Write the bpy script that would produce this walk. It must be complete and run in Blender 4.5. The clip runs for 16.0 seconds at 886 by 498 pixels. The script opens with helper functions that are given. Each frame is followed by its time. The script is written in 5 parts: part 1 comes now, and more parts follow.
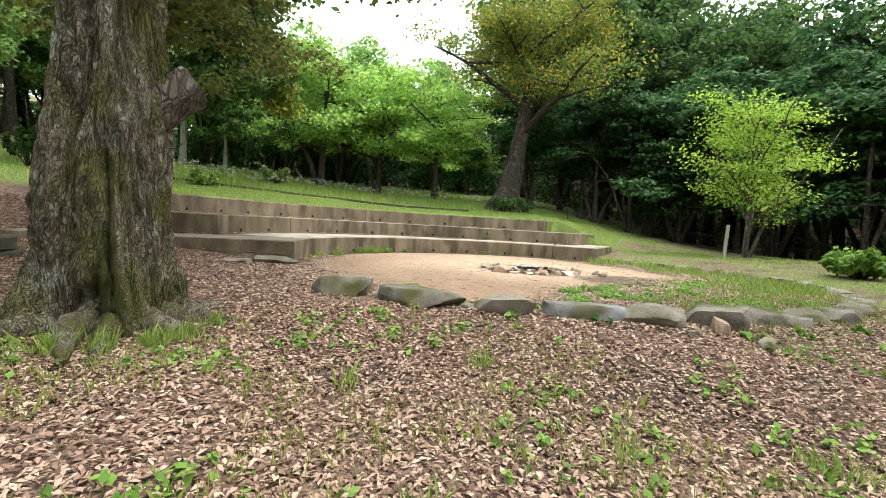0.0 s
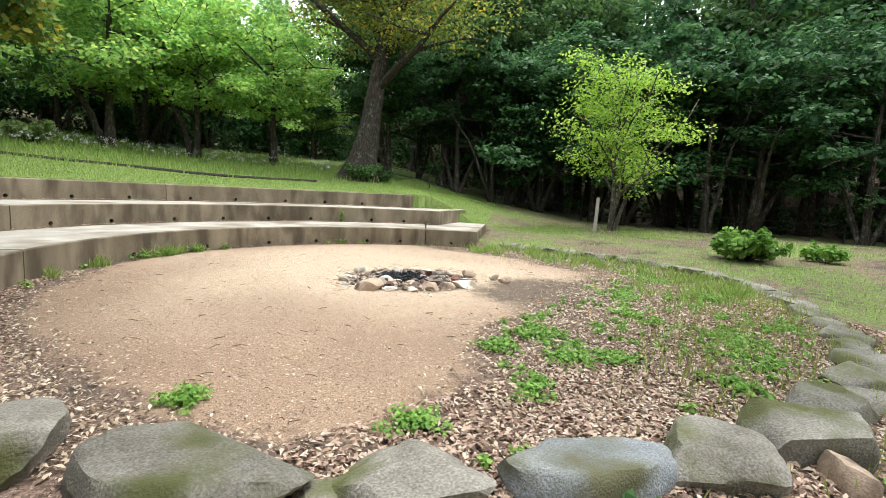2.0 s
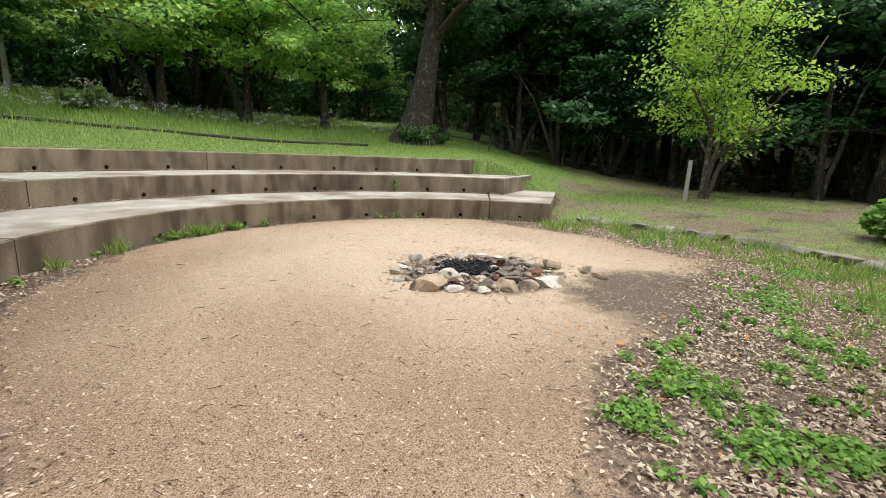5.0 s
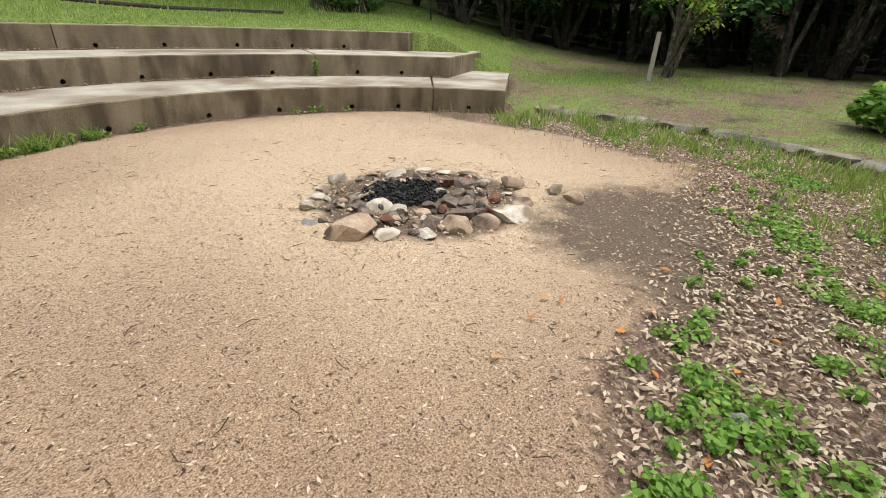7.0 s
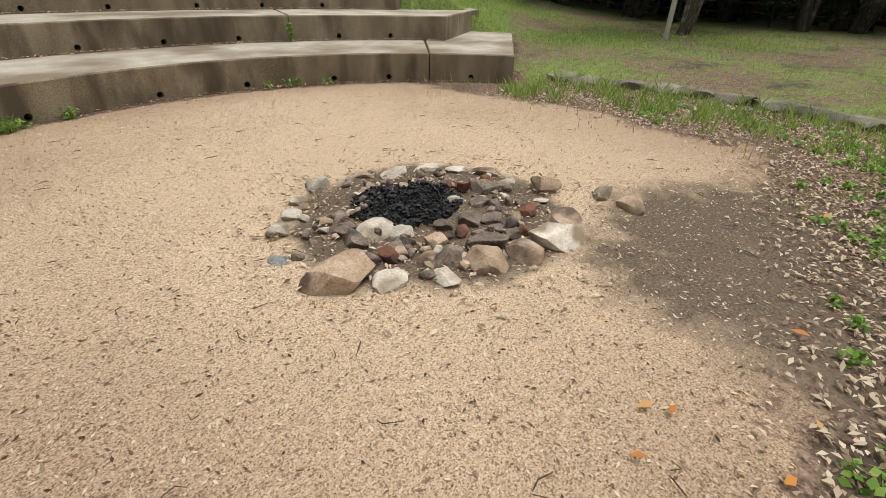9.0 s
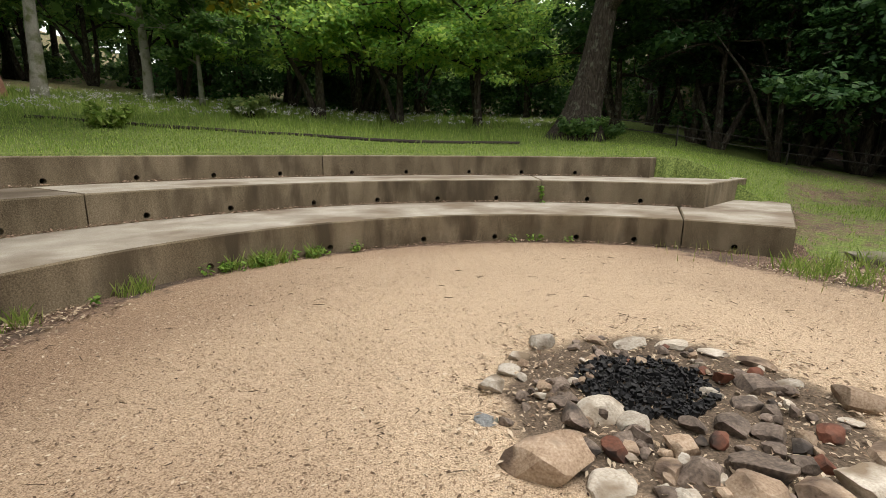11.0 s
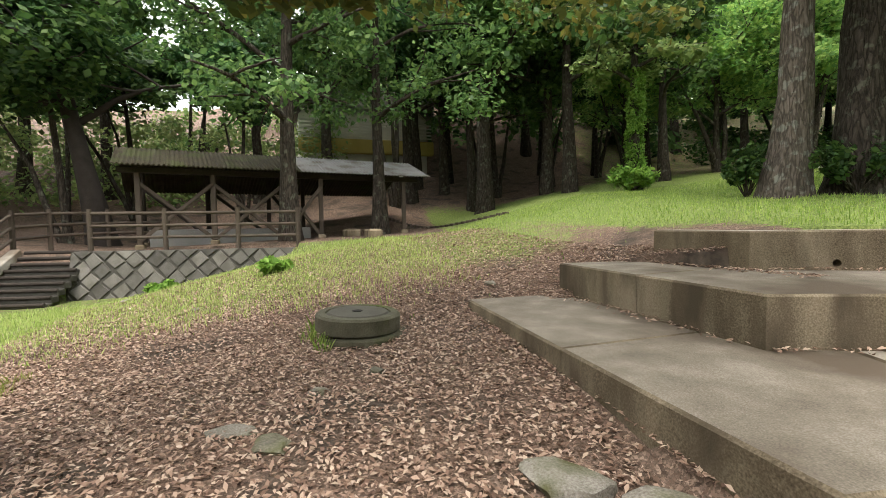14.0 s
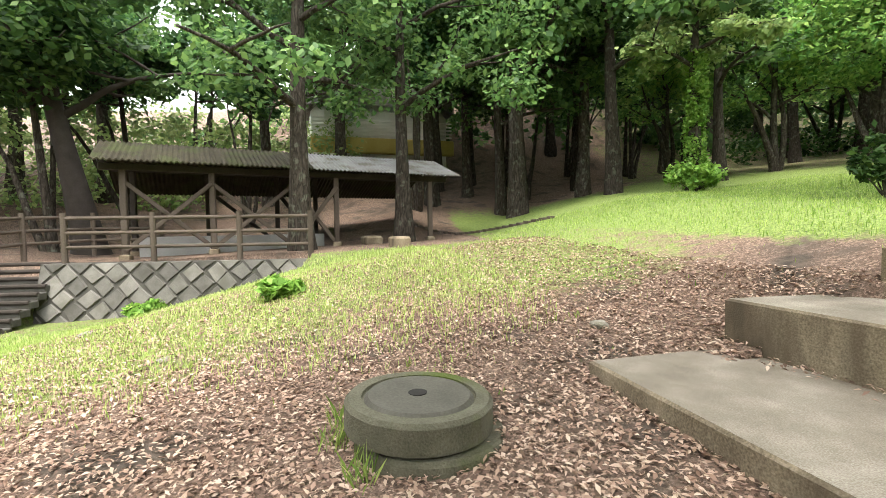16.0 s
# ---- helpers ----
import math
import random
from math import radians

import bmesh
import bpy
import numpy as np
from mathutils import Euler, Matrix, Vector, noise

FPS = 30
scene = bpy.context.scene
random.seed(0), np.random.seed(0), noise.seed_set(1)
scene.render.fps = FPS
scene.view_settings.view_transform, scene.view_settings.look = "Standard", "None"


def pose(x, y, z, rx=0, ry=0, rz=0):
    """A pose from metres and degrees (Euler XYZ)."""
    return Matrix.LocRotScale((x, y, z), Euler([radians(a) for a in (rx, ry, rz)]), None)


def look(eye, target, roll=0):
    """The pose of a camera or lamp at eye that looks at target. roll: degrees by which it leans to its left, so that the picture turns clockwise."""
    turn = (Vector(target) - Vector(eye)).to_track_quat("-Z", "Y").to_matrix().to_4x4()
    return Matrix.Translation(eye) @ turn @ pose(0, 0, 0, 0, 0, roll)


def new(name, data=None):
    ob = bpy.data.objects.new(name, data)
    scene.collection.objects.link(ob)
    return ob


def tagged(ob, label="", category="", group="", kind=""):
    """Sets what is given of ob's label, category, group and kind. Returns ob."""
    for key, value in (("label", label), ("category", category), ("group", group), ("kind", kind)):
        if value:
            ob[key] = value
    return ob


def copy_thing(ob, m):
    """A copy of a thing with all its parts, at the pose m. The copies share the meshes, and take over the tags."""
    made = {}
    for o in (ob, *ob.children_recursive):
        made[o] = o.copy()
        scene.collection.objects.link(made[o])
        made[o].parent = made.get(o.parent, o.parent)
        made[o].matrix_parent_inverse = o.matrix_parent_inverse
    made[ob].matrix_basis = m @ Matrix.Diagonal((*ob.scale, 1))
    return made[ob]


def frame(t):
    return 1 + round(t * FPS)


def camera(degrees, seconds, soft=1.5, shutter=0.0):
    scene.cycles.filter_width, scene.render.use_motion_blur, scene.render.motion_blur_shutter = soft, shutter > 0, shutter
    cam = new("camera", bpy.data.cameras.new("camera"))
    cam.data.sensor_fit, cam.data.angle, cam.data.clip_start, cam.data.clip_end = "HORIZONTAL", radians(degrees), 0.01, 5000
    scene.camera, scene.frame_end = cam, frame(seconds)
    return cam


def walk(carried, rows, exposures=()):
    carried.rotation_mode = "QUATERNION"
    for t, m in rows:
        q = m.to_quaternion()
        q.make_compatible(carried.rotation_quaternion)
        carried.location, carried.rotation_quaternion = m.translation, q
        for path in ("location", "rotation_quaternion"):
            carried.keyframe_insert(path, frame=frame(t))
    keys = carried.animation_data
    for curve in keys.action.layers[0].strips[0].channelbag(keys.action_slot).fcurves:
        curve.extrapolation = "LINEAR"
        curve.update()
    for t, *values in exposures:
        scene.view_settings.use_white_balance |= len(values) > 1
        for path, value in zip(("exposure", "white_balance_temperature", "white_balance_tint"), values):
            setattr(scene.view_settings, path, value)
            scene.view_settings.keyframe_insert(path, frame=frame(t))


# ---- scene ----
cam = camera(87.2, 16.0, 0.6)
PATH = [
    (0, (0.105, 1.437, 0.897), (0.859, 3.287, 0.79), 3.3),
    (0.5, (0.515, 2.371, 1.134), (1.559, 4.062, 0.915), 3.1),
    (1, (0.884, 3.289, 1.205), (2.068, 4.869, 0.886), 3.1),
    (1.5, (1.248, 3.968, 1.309), (2.562, 5.435, 0.957), 3.2),
    (2, (1.47, 4.308, 1.318), (2.757, 5.821, 1.085), 2.7),
    (2.5, (1.667, 4.653, 1.333), (2.832, 6.272, 1.183), 2.3),
    (3, (1.792, 5.057, 1.394), (2.985, 6.645, 1.166), 2.5),
    (3.5, (2.042, 5.263, 1.367), (3.163, 6.898, 1.096), 2.1),
    (4, (2.161, 5.372, 1.352), (3.238, 7.031, 1.05), 2.1),
    (4.2, (2.165, 5.413, 1.331), (3.227, 7.077, 1.007), 2.2),
    (6.3, (2.762, 6.317, 1.527), (3.941, 7.782, 0.847), 1.8),
    (6.5, (2.907, 6.437, 1.525), (4.076, 7.873, 0.768), 1.8),
    (7, (3.139, 6.75, 1.477), (4.325, 8.103, 0.604), 2.1),
    (7.5, (3.338, 7.099, 1.471), (4.533, 8.36, 0.481), 2.1),
    (8, (3.597, 7.413, 1.439), (4.769, 8.631, 0.37), 2.0),
    (8.2, (3.664, 7.502, 1.433), (4.841, 8.72, 0.37), 2.0),
    (10.5, (3.813, 7.943, 1.381), (4.66, 9.635, 0.733), 0.8),
    (11, (3.86, 7.989, 1.372), (4.321, 9.89, 0.956), 0.4),
    (11.5, (3.714, 8.103, 1.395), (3.705, 10.099, 1.269), 0.3),
    (12, (3.539, 8.272, 1.383), (2.976, 10.191, 1.349), 0.2),
    (12.5, (3.303, 8.539, 1.383), (2.218, 10.218, 1.426), -0.0),
    (12.6, (3.225, 8.566, 1.381), (2.052, 10.185, 1.457), -0.2),
    (13, (2.856, 8.556, 1.427), (1.365, 9.883, 1.556), -0.3),
    (13.5, (2.358, 8.66, 1.39), (0.616, 9.643, 1.39), -0.7),
    (14, (1.818, 8.674, 1.376), (-0.072, 9.319, 1.268), -0.9),
    (14.5, (1.266, 8.693, 1.384), (-0.669, 9.184, 1.251), -1.1),
    (15, (0.682, 8.725, 1.372), (-1.262, 9.177, 1.24), -1.2),
    (15.5, (0.087, 8.711, 1.48), (-1.814, 9.328, 1.426), -0.8),
    (16, (-0.554, 8.713, 1.459), (-2.459, 9.317, 1.367), -0.9),
]
walk(cam, [(t, look(eye, target, roll)) for t, eye, target, roll in PATH],
     [(0, 1.0, 6350, 9), (1.0, 0.9, 6100, 8), (2.0, 0.98, 6000, 8), (3.5, 0.75, 6000, 8), (7.0, 0.42, 6450, 10), (8.0, 0.22, 6550, 10), (10.5, 0.1, 6700, 11), (11.5, 0.18, 6800, 12), (12.5, 0.5, 6800, 12), (13.2, 0.7, 6750, 12), (14.0, 1.2, 6600, 11), (15.0, 1.75, 6500, 10), (16.0, 2.0, 6450, 10)])

# ---- light ----
world = bpy.data.worlds.new("sky")
scene.world = world
world.use_nodes = True
wn, wl = world.node_tree.nodes, world.node_tree.links
sky = wn.new("ShaderNodeTexSky")
sky.sky_type, sky.sun_disc = "NISHITA", False
sky.sun_elevation, sky.sun_rotation, sky.dust_density = radians(71), radians(120), 4.0
veil = wn.new("ShaderNodeMix")
veil.data_type = "RGBA"
veil.inputs["Factor"].default_value = 0.78
veil.inputs[7].default_value = (12.5, 12.6, 12.4, 1)
wl.new(sky.outputs[0], veil.inputs[6])
wl.new(veil.outputs[2], wn["Background"].inputs[0])
wn["Background"].inputs[1].default_value = 0.15
sun = new("sun", bpy.data.lights.new("sun", "SUN"))
sun.data.energy, sun.data.angle, sun.data.color = 1.5, radians(20), (1.0, 0.94, 0.84)
sun.matrix_world = look((6, -3.5, 20), (0, 0, 0))

# ---- materials ----


def material(name, stops, rough=0.85, scale=4.0, fine=40.0, bump=0.3, distance=0.02, metallic=0.0, spread=0.0, stain=None, stain_scale=1.3, stretch=(1, 1, 1), specular=0.3):
    """Two scales of noise over a colour ramp, optional stains, bump; spread varies pieces by their own random value."""
    m = bpy.data.materials.new(name)
    m.use_nodes = True
    n, l = m.node_tree.nodes, m.node_tree.links
    b = n["Principled BSDF"]
    b.inputs["Roughness"].default_value, b.inputs["Metallic"].default_value = rough, metallic
    b.inputs["Specular IOR Level"].default_value = specular
    tc, mp = n.new("ShaderNodeTexCoord"), n.new("ShaderNodeMapping")
    mp.inputs["Scale"].default_value = stretch
    geo = n.new("ShaderNodeNewGeometry")
    l.new(geo.outputs["Position"], mp.inputs[0])
    big, small = n.new("ShaderNodeTexNoise"), n.new("ShaderNodeTexNoise")
    big.inputs["Scale"].default_value, small.inputs["Scale"].default_value = scale, fine
    big.inputs["Detail"].default_value, small.inputs["Detail"].default_value = 5, 4
    l.new(mp.outputs[0], big.inputs[0])
    l.new(geo.outputs["Position"], small.inputs[0])
    add = n.new("ShaderNodeMath")
    add.operation = "MULTIPLY_ADD"
    add.inputs[1].default_value = 0.5
    half = n.new("ShaderNodeMath")
    half.operation = "MULTIPLY"
    half.inputs[1].default_value = 0.5
    l.new(small.outputs[0], half.inputs[0])
    l.new(big.outputs[0], add.inputs[0])
    l.new(half.outputs[0], add.inputs[2])
    ramp = n.new("ShaderNodeValToRGB")
    e = ramp.color_ramp.elements
    e[0].position, e[1].position = 0.32, 0.68
    e[0].color, e[1].color = (*stops[0], 1), (*stops[-1], 1)
    for i, c in enumerate(stops[1:-1]):
        k = e.new(0.32 + 0.36 * (i + 1) / (len(stops) - 1))
        k.color = (*c, 1)
    l.new(add.outputs[0], ramp.inputs[0])
    colour = ramp.outputs[0]
    if stain:
        st, sr, mx = n.new("ShaderNodeTexNoise"), n.new("ShaderNodeValToRGB"), n.new("ShaderNodeMix")
        st.inputs["Scale"].default_value, st.inputs["Detail"].default_value = stain_scale, 8
        sr.color_ramp.elements[0].position, sr.color_ramp.elements[1].position = 0.5, 0.66
        mx.data_type = "RGBA"
        l.new(mp.outputs[0], st.inputs[0])
        l.new(st.outputs[0], sr.inputs[0])
        l.new(sr.outputs[0], mx.inputs[0])
        l.new(colour, mx.inputs[6])
        mx.inputs[7].default_value = (*stain, 1)
        colour = mx.outputs[2]
    if spread:
        oi, hs, mr = n.new("ShaderNodeObjectInfo"), n.new("ShaderNodeHueSaturation"), n.new("ShaderNodeMapRange")
        mr.inputs[3].default_value, mr.inputs[4].default_value = 1 - spread, 1 + spread
        l.new(oi.outputs["Random"], mr.inputs[0])
        l.new(mr.outputs[0], hs.inputs["Value"])
        l.new(colour, hs.inputs["Color"])
        colour = hs.outputs[0]
    l.new(colour, b.inputs["Base Color"])
    if bump:
        bp = n.new("ShaderNodeBump")
        bp.inputs["Strength"].default_value, bp.inputs["Distance"].default_value = bump, distance
        l.new(add.outputs[0], bp.inputs["Height"])
        l.new(bp.outputs[0], b.inputs["Normal"])
    return m


def leaf_material(name, stops, through_light=0.35, rough=0.55, objects=0.12):
    """Leaves: each island takes its own tone; part of the light passes through."""
    m = bpy.data.materials.new(name)
    m.use_nodes = True
    n, l = m.node_tree.nodes, m.node_tree.links
    b = n["Principled BSDF"]
    b.inputs["Roughness"].default_value, b.inputs["Specular IOR Level"].default_value = rough, 0.25
    geo, ramp = n.new("ShaderNodeNewGeometry"), n.new("ShaderNodeValToRGB")
    e = ramp.color_ramp.elements
    e[0].color, e[1].color = (*stops[0], 1), (*stops[-1], 1)
    for i, c in enumerate(stops[1:-1]):
        k = e.new((i + 1) / (len(stops) - 1))
        k.color = (*c, 1)
    l.new(geo.outputs["Random Per Island"], ramp.inputs[0])
    oi, hs, mr = n.new("ShaderNodeObjectInfo"), n.new("ShaderNodeHueSaturation"), n.new("ShaderNodeMapRange")
    mr.inputs[3].default_value, mr.inputs[4].default_value = 1 - objects, 1 + objects
    l.new(oi.outputs["Random"], mr.inputs[0])
    l.new(mr.outputs[0], hs.inputs["Value"])
    l.new(ramp.outputs[0], hs.inputs["Color"])
    l.new(hs.outputs[0], b.inputs["Base Color"])
    if through_light:
        tr, mx = n.new("ShaderNodeBsdfTranslucent"), n.new("ShaderNodeMixShader")
        mx.inputs[0].default_value = through_light
        l.new(hs.outputs[0], tr.inputs[0])
        l.new(b.outputs[0], mx.inputs[1])
        l.new(tr.outputs[0], mx.inputs[2])
        l.new(mx.outputs[0], n["Material Output"].inputs[0])
    return m


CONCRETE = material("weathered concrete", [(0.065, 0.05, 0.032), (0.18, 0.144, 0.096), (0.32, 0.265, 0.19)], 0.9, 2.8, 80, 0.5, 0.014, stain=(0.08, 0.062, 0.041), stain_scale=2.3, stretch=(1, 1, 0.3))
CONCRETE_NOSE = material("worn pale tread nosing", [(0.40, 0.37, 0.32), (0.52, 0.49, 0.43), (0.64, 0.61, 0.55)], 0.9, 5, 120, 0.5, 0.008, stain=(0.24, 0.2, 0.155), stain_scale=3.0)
# Leaf stains plus the overhanging crown's shade, both put into this tread colour.
CONCRETE_MID = material("leaf-stained worn tread toned for tree shade", [(0.11, 0.092, 0.069), (0.195, 0.167, 0.13), (0.32, 0.285, 0.235)], 0.92, 3.0, 120, 0.4, 0.008, stain=(0.10, 0.077, 0.055), stain_scale=0.8)
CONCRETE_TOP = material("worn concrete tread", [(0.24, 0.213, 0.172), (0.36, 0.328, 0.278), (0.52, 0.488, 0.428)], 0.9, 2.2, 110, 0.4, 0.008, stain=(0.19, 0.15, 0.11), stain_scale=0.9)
# Near-black that puts the shade inside a hole into colour.
DARK_HOLE = material("near-black hole shade", [(0.012, 0.011, 0.01), (0.025, 0.022, 0.02)], 0.95, 5, 40, 0)
BOULDER = material("grey brown boulder", [(0.075, 0.066, 0.052), (0.185, 0.168, 0.138), (0.33, 0.305, 0.265)], 0.85, 3.2, 75, 0.8, 0.02, spread=0.22, stain=(0.085, 0.088, 0.03), stain_scale=2.1)
BOULDER_BLUE = material("blue grey boulder", [(0.085, 0.09, 0.092), (0.19, 0.2, 0.205), (0.36, 0.37, 0.37)], 0.8, 3.0, 90, 0.8, 0.02, stain=(0.10, 0.095, 0.05), stain_scale=2.4)
FIRE_PALE = material("pale hearth stone", [(0.30, 0.25, 0.20), (0.48, 0.43, 0.365), (0.64, 0.60, 0.54)], 0.85, 9, 80, 0.8, 0.012, spread=0.2, stain=(0.22, 0.17, 0.12), stain_scale=5)
FIRE_BROWN = material("scorched brown hearth stone", [(0.07, 0.055, 0.046), (0.18, 0.14, 0.115), (0.32, 0.255, 0.21)], 0.8, 7, 60, 0.5, 0.012, spread=0.3, stain=(0.05, 0.042, 0.038), stain_scale=6)
FIRE_TAN = material("tan hearth stone", [(0.20, 0.135, 0.09), (0.36, 0.265, 0.19), (0.50, 0.40, 0.31)], 0.85, 9, 80, 0.8, 0.012, spread=0.2, stain=(0.12, 0.085, 0.065), stain_scale=5)
FIRE_RED = material("reddish hearth stone", [(0.11, 0.045, 0.03), (0.24, 0.10, 0.065)], 0.8, 7, 60, 0.5, 0.012, spread=0.2, stain=(0.06, 0.045, 0.04), stain_scale=6)
CHARCOAL = material("charcoal", [(0.008, 0.008, 0.009), (0.03, 0.03, 0.033)], 0.6, 12, 80, 0.6, 0.01, spread=0.3)
BARK_RED = material("reddish pine bark", [(0.20, 0.10, 0.07), (0.33, 0.185, 0.135)], 0.9, 4, 30, 0.6, 0.03, stretch=(1, 1, 0.4))
BARK_PALE = material("pale lichened bark", [(0.22, 0.205, 0.18), (0.38, 0.365, 0.33)], 0.9, 3, 25, 0.5, 0.02, stain=(0.13, 0.145, 0.07), stain_scale=2.5)
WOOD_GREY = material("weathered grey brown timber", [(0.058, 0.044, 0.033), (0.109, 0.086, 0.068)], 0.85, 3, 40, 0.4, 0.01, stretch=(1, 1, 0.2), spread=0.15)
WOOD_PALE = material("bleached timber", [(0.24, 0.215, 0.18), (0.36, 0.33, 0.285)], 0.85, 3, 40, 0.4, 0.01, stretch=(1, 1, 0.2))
WOOD_DARK = material("dark brown timber", [(0.022, 0.017, 0.014), (0.05, 0.04, 0.033)], 0.85, 3, 40, 0.4, 0.01)
ROOF_MOSS = material("mossy corrugated roofing", [(0.014, 0.012, 0.008), (0.03, 0.025, 0.014), (0.055, 0.046, 0.027)], 0.95, 2.5, 25, 0.5, 0.02, stain=(0.035, 0.042, 0.012), stain_scale=1.5)
ROOF_BARE = material("grey corrugated roofing", [(0.17, 0.165, 0.16), (0.27, 0.265, 0.26)], 0.8, 2, 30, 0.3, 0.01, stain=(0.13, 0.115, 0.095), stain_scale=1.8)
PLASTER = material("grey rendered wall", [(0.27, 0.265, 0.25), (0.37, 0.36, 0.34)], 0.9, 1.5, 40, 0.2, 0.01)
WALL_STONE = material("pale wall stone", [(0.094, 0.088, 0.078), (0.164, 0.156, 0.140)], 0.9, 4, 50, 0.5, 0.015, spread=0.4, stain=(0.10, 0.095, 0.08), stain_scale=3)
MORTAR = material("dark mortar", [(0.045, 0.042, 0.036), (0.085, 0.08, 0.07)], 0.95, 5, 50, 0.4, 0.01)
FACADE = material("off-white facade", [(0.576, 0.560, 0.512), (0.736, 0.720, 0.672)], 0.9, 1.5, 20, 0.1)
YELLOW_WALL = material("mustard parapet", [(0.34, 0.27, 0.07), (0.42, 0.34, 0.10)], 0.9, 1.5, 20, 0.1)
MANHOLE = material("mossy concrete ring", [(0.06, 0.056, 0.036), (0.135, 0.128, 0.09)], 0.95, 6, 80, 0.9, 0.02, stain=(0.065, 0.085, 0.015), stain_scale=2.0)
IRON = material("dull iron lid", [(0.06, 0.056, 0.044), (0.115, 0.106, 0.086)], 0.7, 4, 60, 0.4, 0.008, metallic=0.3)
STEEL = material("dull steel rail", [(0.03, 0.028, 0.026), (0.06, 0.056, 0.05)], 0.6, 4, 40, 0.1, metallic=0.6)



def bark_material(name, plates, crack, moss=None, lichen=None, scale=9.0, tall=0.28, depth=0.05, spread=0.2):
    """Bark: tall plates parted by dark cracks, moss and lichen in patches."""
    m = bpy.data.materials.new(name)
    m.use_nodes = True
    n, l = m.node_tree.nodes, m.node_tree.links
    b = n["Principled BSDF"]
    b.inputs["Roughness"].default_value, b.inputs["Specular IOR Level"].default_value = 0.95, 0.15
    geo, mp = n.new("ShaderNodeNewGeometry"), n.new("ShaderNodeMapping")
    mp.inputs["Scale"].default_value = (1, 1, tall)
    l.new(geo.outputs["Position"], mp.inputs[0])

    def tex(s_, d=6, stretched=True):
        t = n.new("ShaderNodeTexNoise")
        t.inputs["Scale"].default_value, t.inputs["Detail"].default_value = s_, d
        l.new(mp.outputs[0] if stretched else geo.outputs["Position"], t.inputs[0])
        return t

    warp, add = tex(6.0, 4), n.new("ShaderNodeVectorMath")
    sc = n.new("ShaderNodeVectorMath")
    sc.operation, add.operation = "SCALE", "ADD"
    sc.inputs["Scale"].default_value = 0.30
    l.new(warp.outputs["Color"], sc.inputs[0])
    l.new(mp.outputs[0], add.inputs[0])
    l.new(sc.outputs[0], add.inputs[1])
    vo = n.new("ShaderNodeTexVoronoi")
    vo.feature = "DISTANCE_TO_EDGE"
    vo.inputs["Scale"].default_value = scale
    l.new(add.outputs[0], vo.inputs[0])
    mr = n.new("ShaderNodeMapRange")
    mr.inputs[1].default_value, mr.inputs[2].default_value = -0.1, 0.16
    l.new(vo.outputs[0], mr.inputs[0])

    def ramp(src, stops):
        r = n.new("ShaderNodeValToRGB")
        e = r.color_ramp.elements
        e[0].position, e[1].position, e[0].color, e[1].color = stops[0][0], stops[1][0], stops[0][1], stops[1][1]
        l.new(src, r.inputs[0])
        return r.outputs[0]

    def blend(fac, x, y):
        k = n.new("ShaderNodeMix")
        k.data_type = "RGBA"
        l.new(fac, k.inputs[0])
        l.new(x, k.inputs[6])
        if isinstance(y, tuple):
            k.inputs[7].default_value = (*y, 1)
        else:
            l.new(y, k.inputs[7])
        return k.outputs[2]

    body = ramp(tex(22).outputs[0], ((0.3, (*plates[0], 1)), (0.7, (*plates[1], 1))))
    if lichen:
        body = blend(ramp(tex(5.0, 8, False).outputs[0], ((0.56, (0, 0, 0, 1)), (0.64, (1, 1, 1, 1)))), body, lichen)
    if moss:
        body = blend(ramp(tex(1.7, 8, False).outputs[0], ((0.44, (0, 0, 0, 1)), (0.6, (1, 1, 1, 1)))), body, moss)
    dark = n.new("ShaderNodeMix")
    dark.data_type = "RGBA"
    l.new(mr.outputs[0], dark.inputs[0])
    dark.inputs[6].default_value = (*crack, 1)
    l.new(body, dark.inputs[7])
    oi, hs, vr = n.new("ShaderNodeObjectInfo"), n.new("ShaderNodeHueSaturation"), n.new("ShaderNodeMapRange")
    vr.inputs[3].default_value, vr.inputs[4].default_value = 1 - spread, 1 + spread
    l.new(oi.outputs["Random"], vr.inputs[0])
    l.new(vr.outputs[0], hs.inputs["Value"])
    l.new(dark.outputs[2], hs.inputs["Color"])
    l.new(hs.outputs[0], b.inputs["Base Color"])
    hgt = n.new("ShaderNodeMath")
    hgt.operation = "MULTIPLY_ADD"
    hgt.inputs[1].default_value = 0.5
    l.new(tex(30).outputs[0], hgt.inputs[0])
    l.new(mr.outputs[0], hgt.inputs[2])
    bp = n.new("ShaderNodeBump")
    bp.inputs["Strength"].default_value, bp.inputs["Distance"].default_value = 1.0, depth
    l.new(hgt.outputs[0], bp.inputs["Height"])
    l.new(bp.outputs[0], b.inputs["Normal"])
    return m


BARK_OLD = bark_material("mossy furrowed bark", ((0.07, 0.06, 0.042), (0.30, 0.265, 0.20)), (0.05, 0.041, 0.029), (0.115, 0.115, 0.04), (0.29, 0.29, 0.24), 38.0, 0.4, 0.035, 0.0)
BARK = bark_material("dark bark", ((0.032, 0.026, 0.02), (0.085, 0.07, 0.056)), (0.012, 0.01, 0.008), None, (0.11, 0.11, 0.085), 9.0, 0.22, 0.03)
BARK_GREY = bark_material("grey fissured bark", ((0.075, 0.06, 0.048), (0.17, 0.145, 0.12)), (0.03, 0.024, 0.02), None, (0.20, 0.20, 0.17), 10.0, 0.2, 0.03, 0.0)

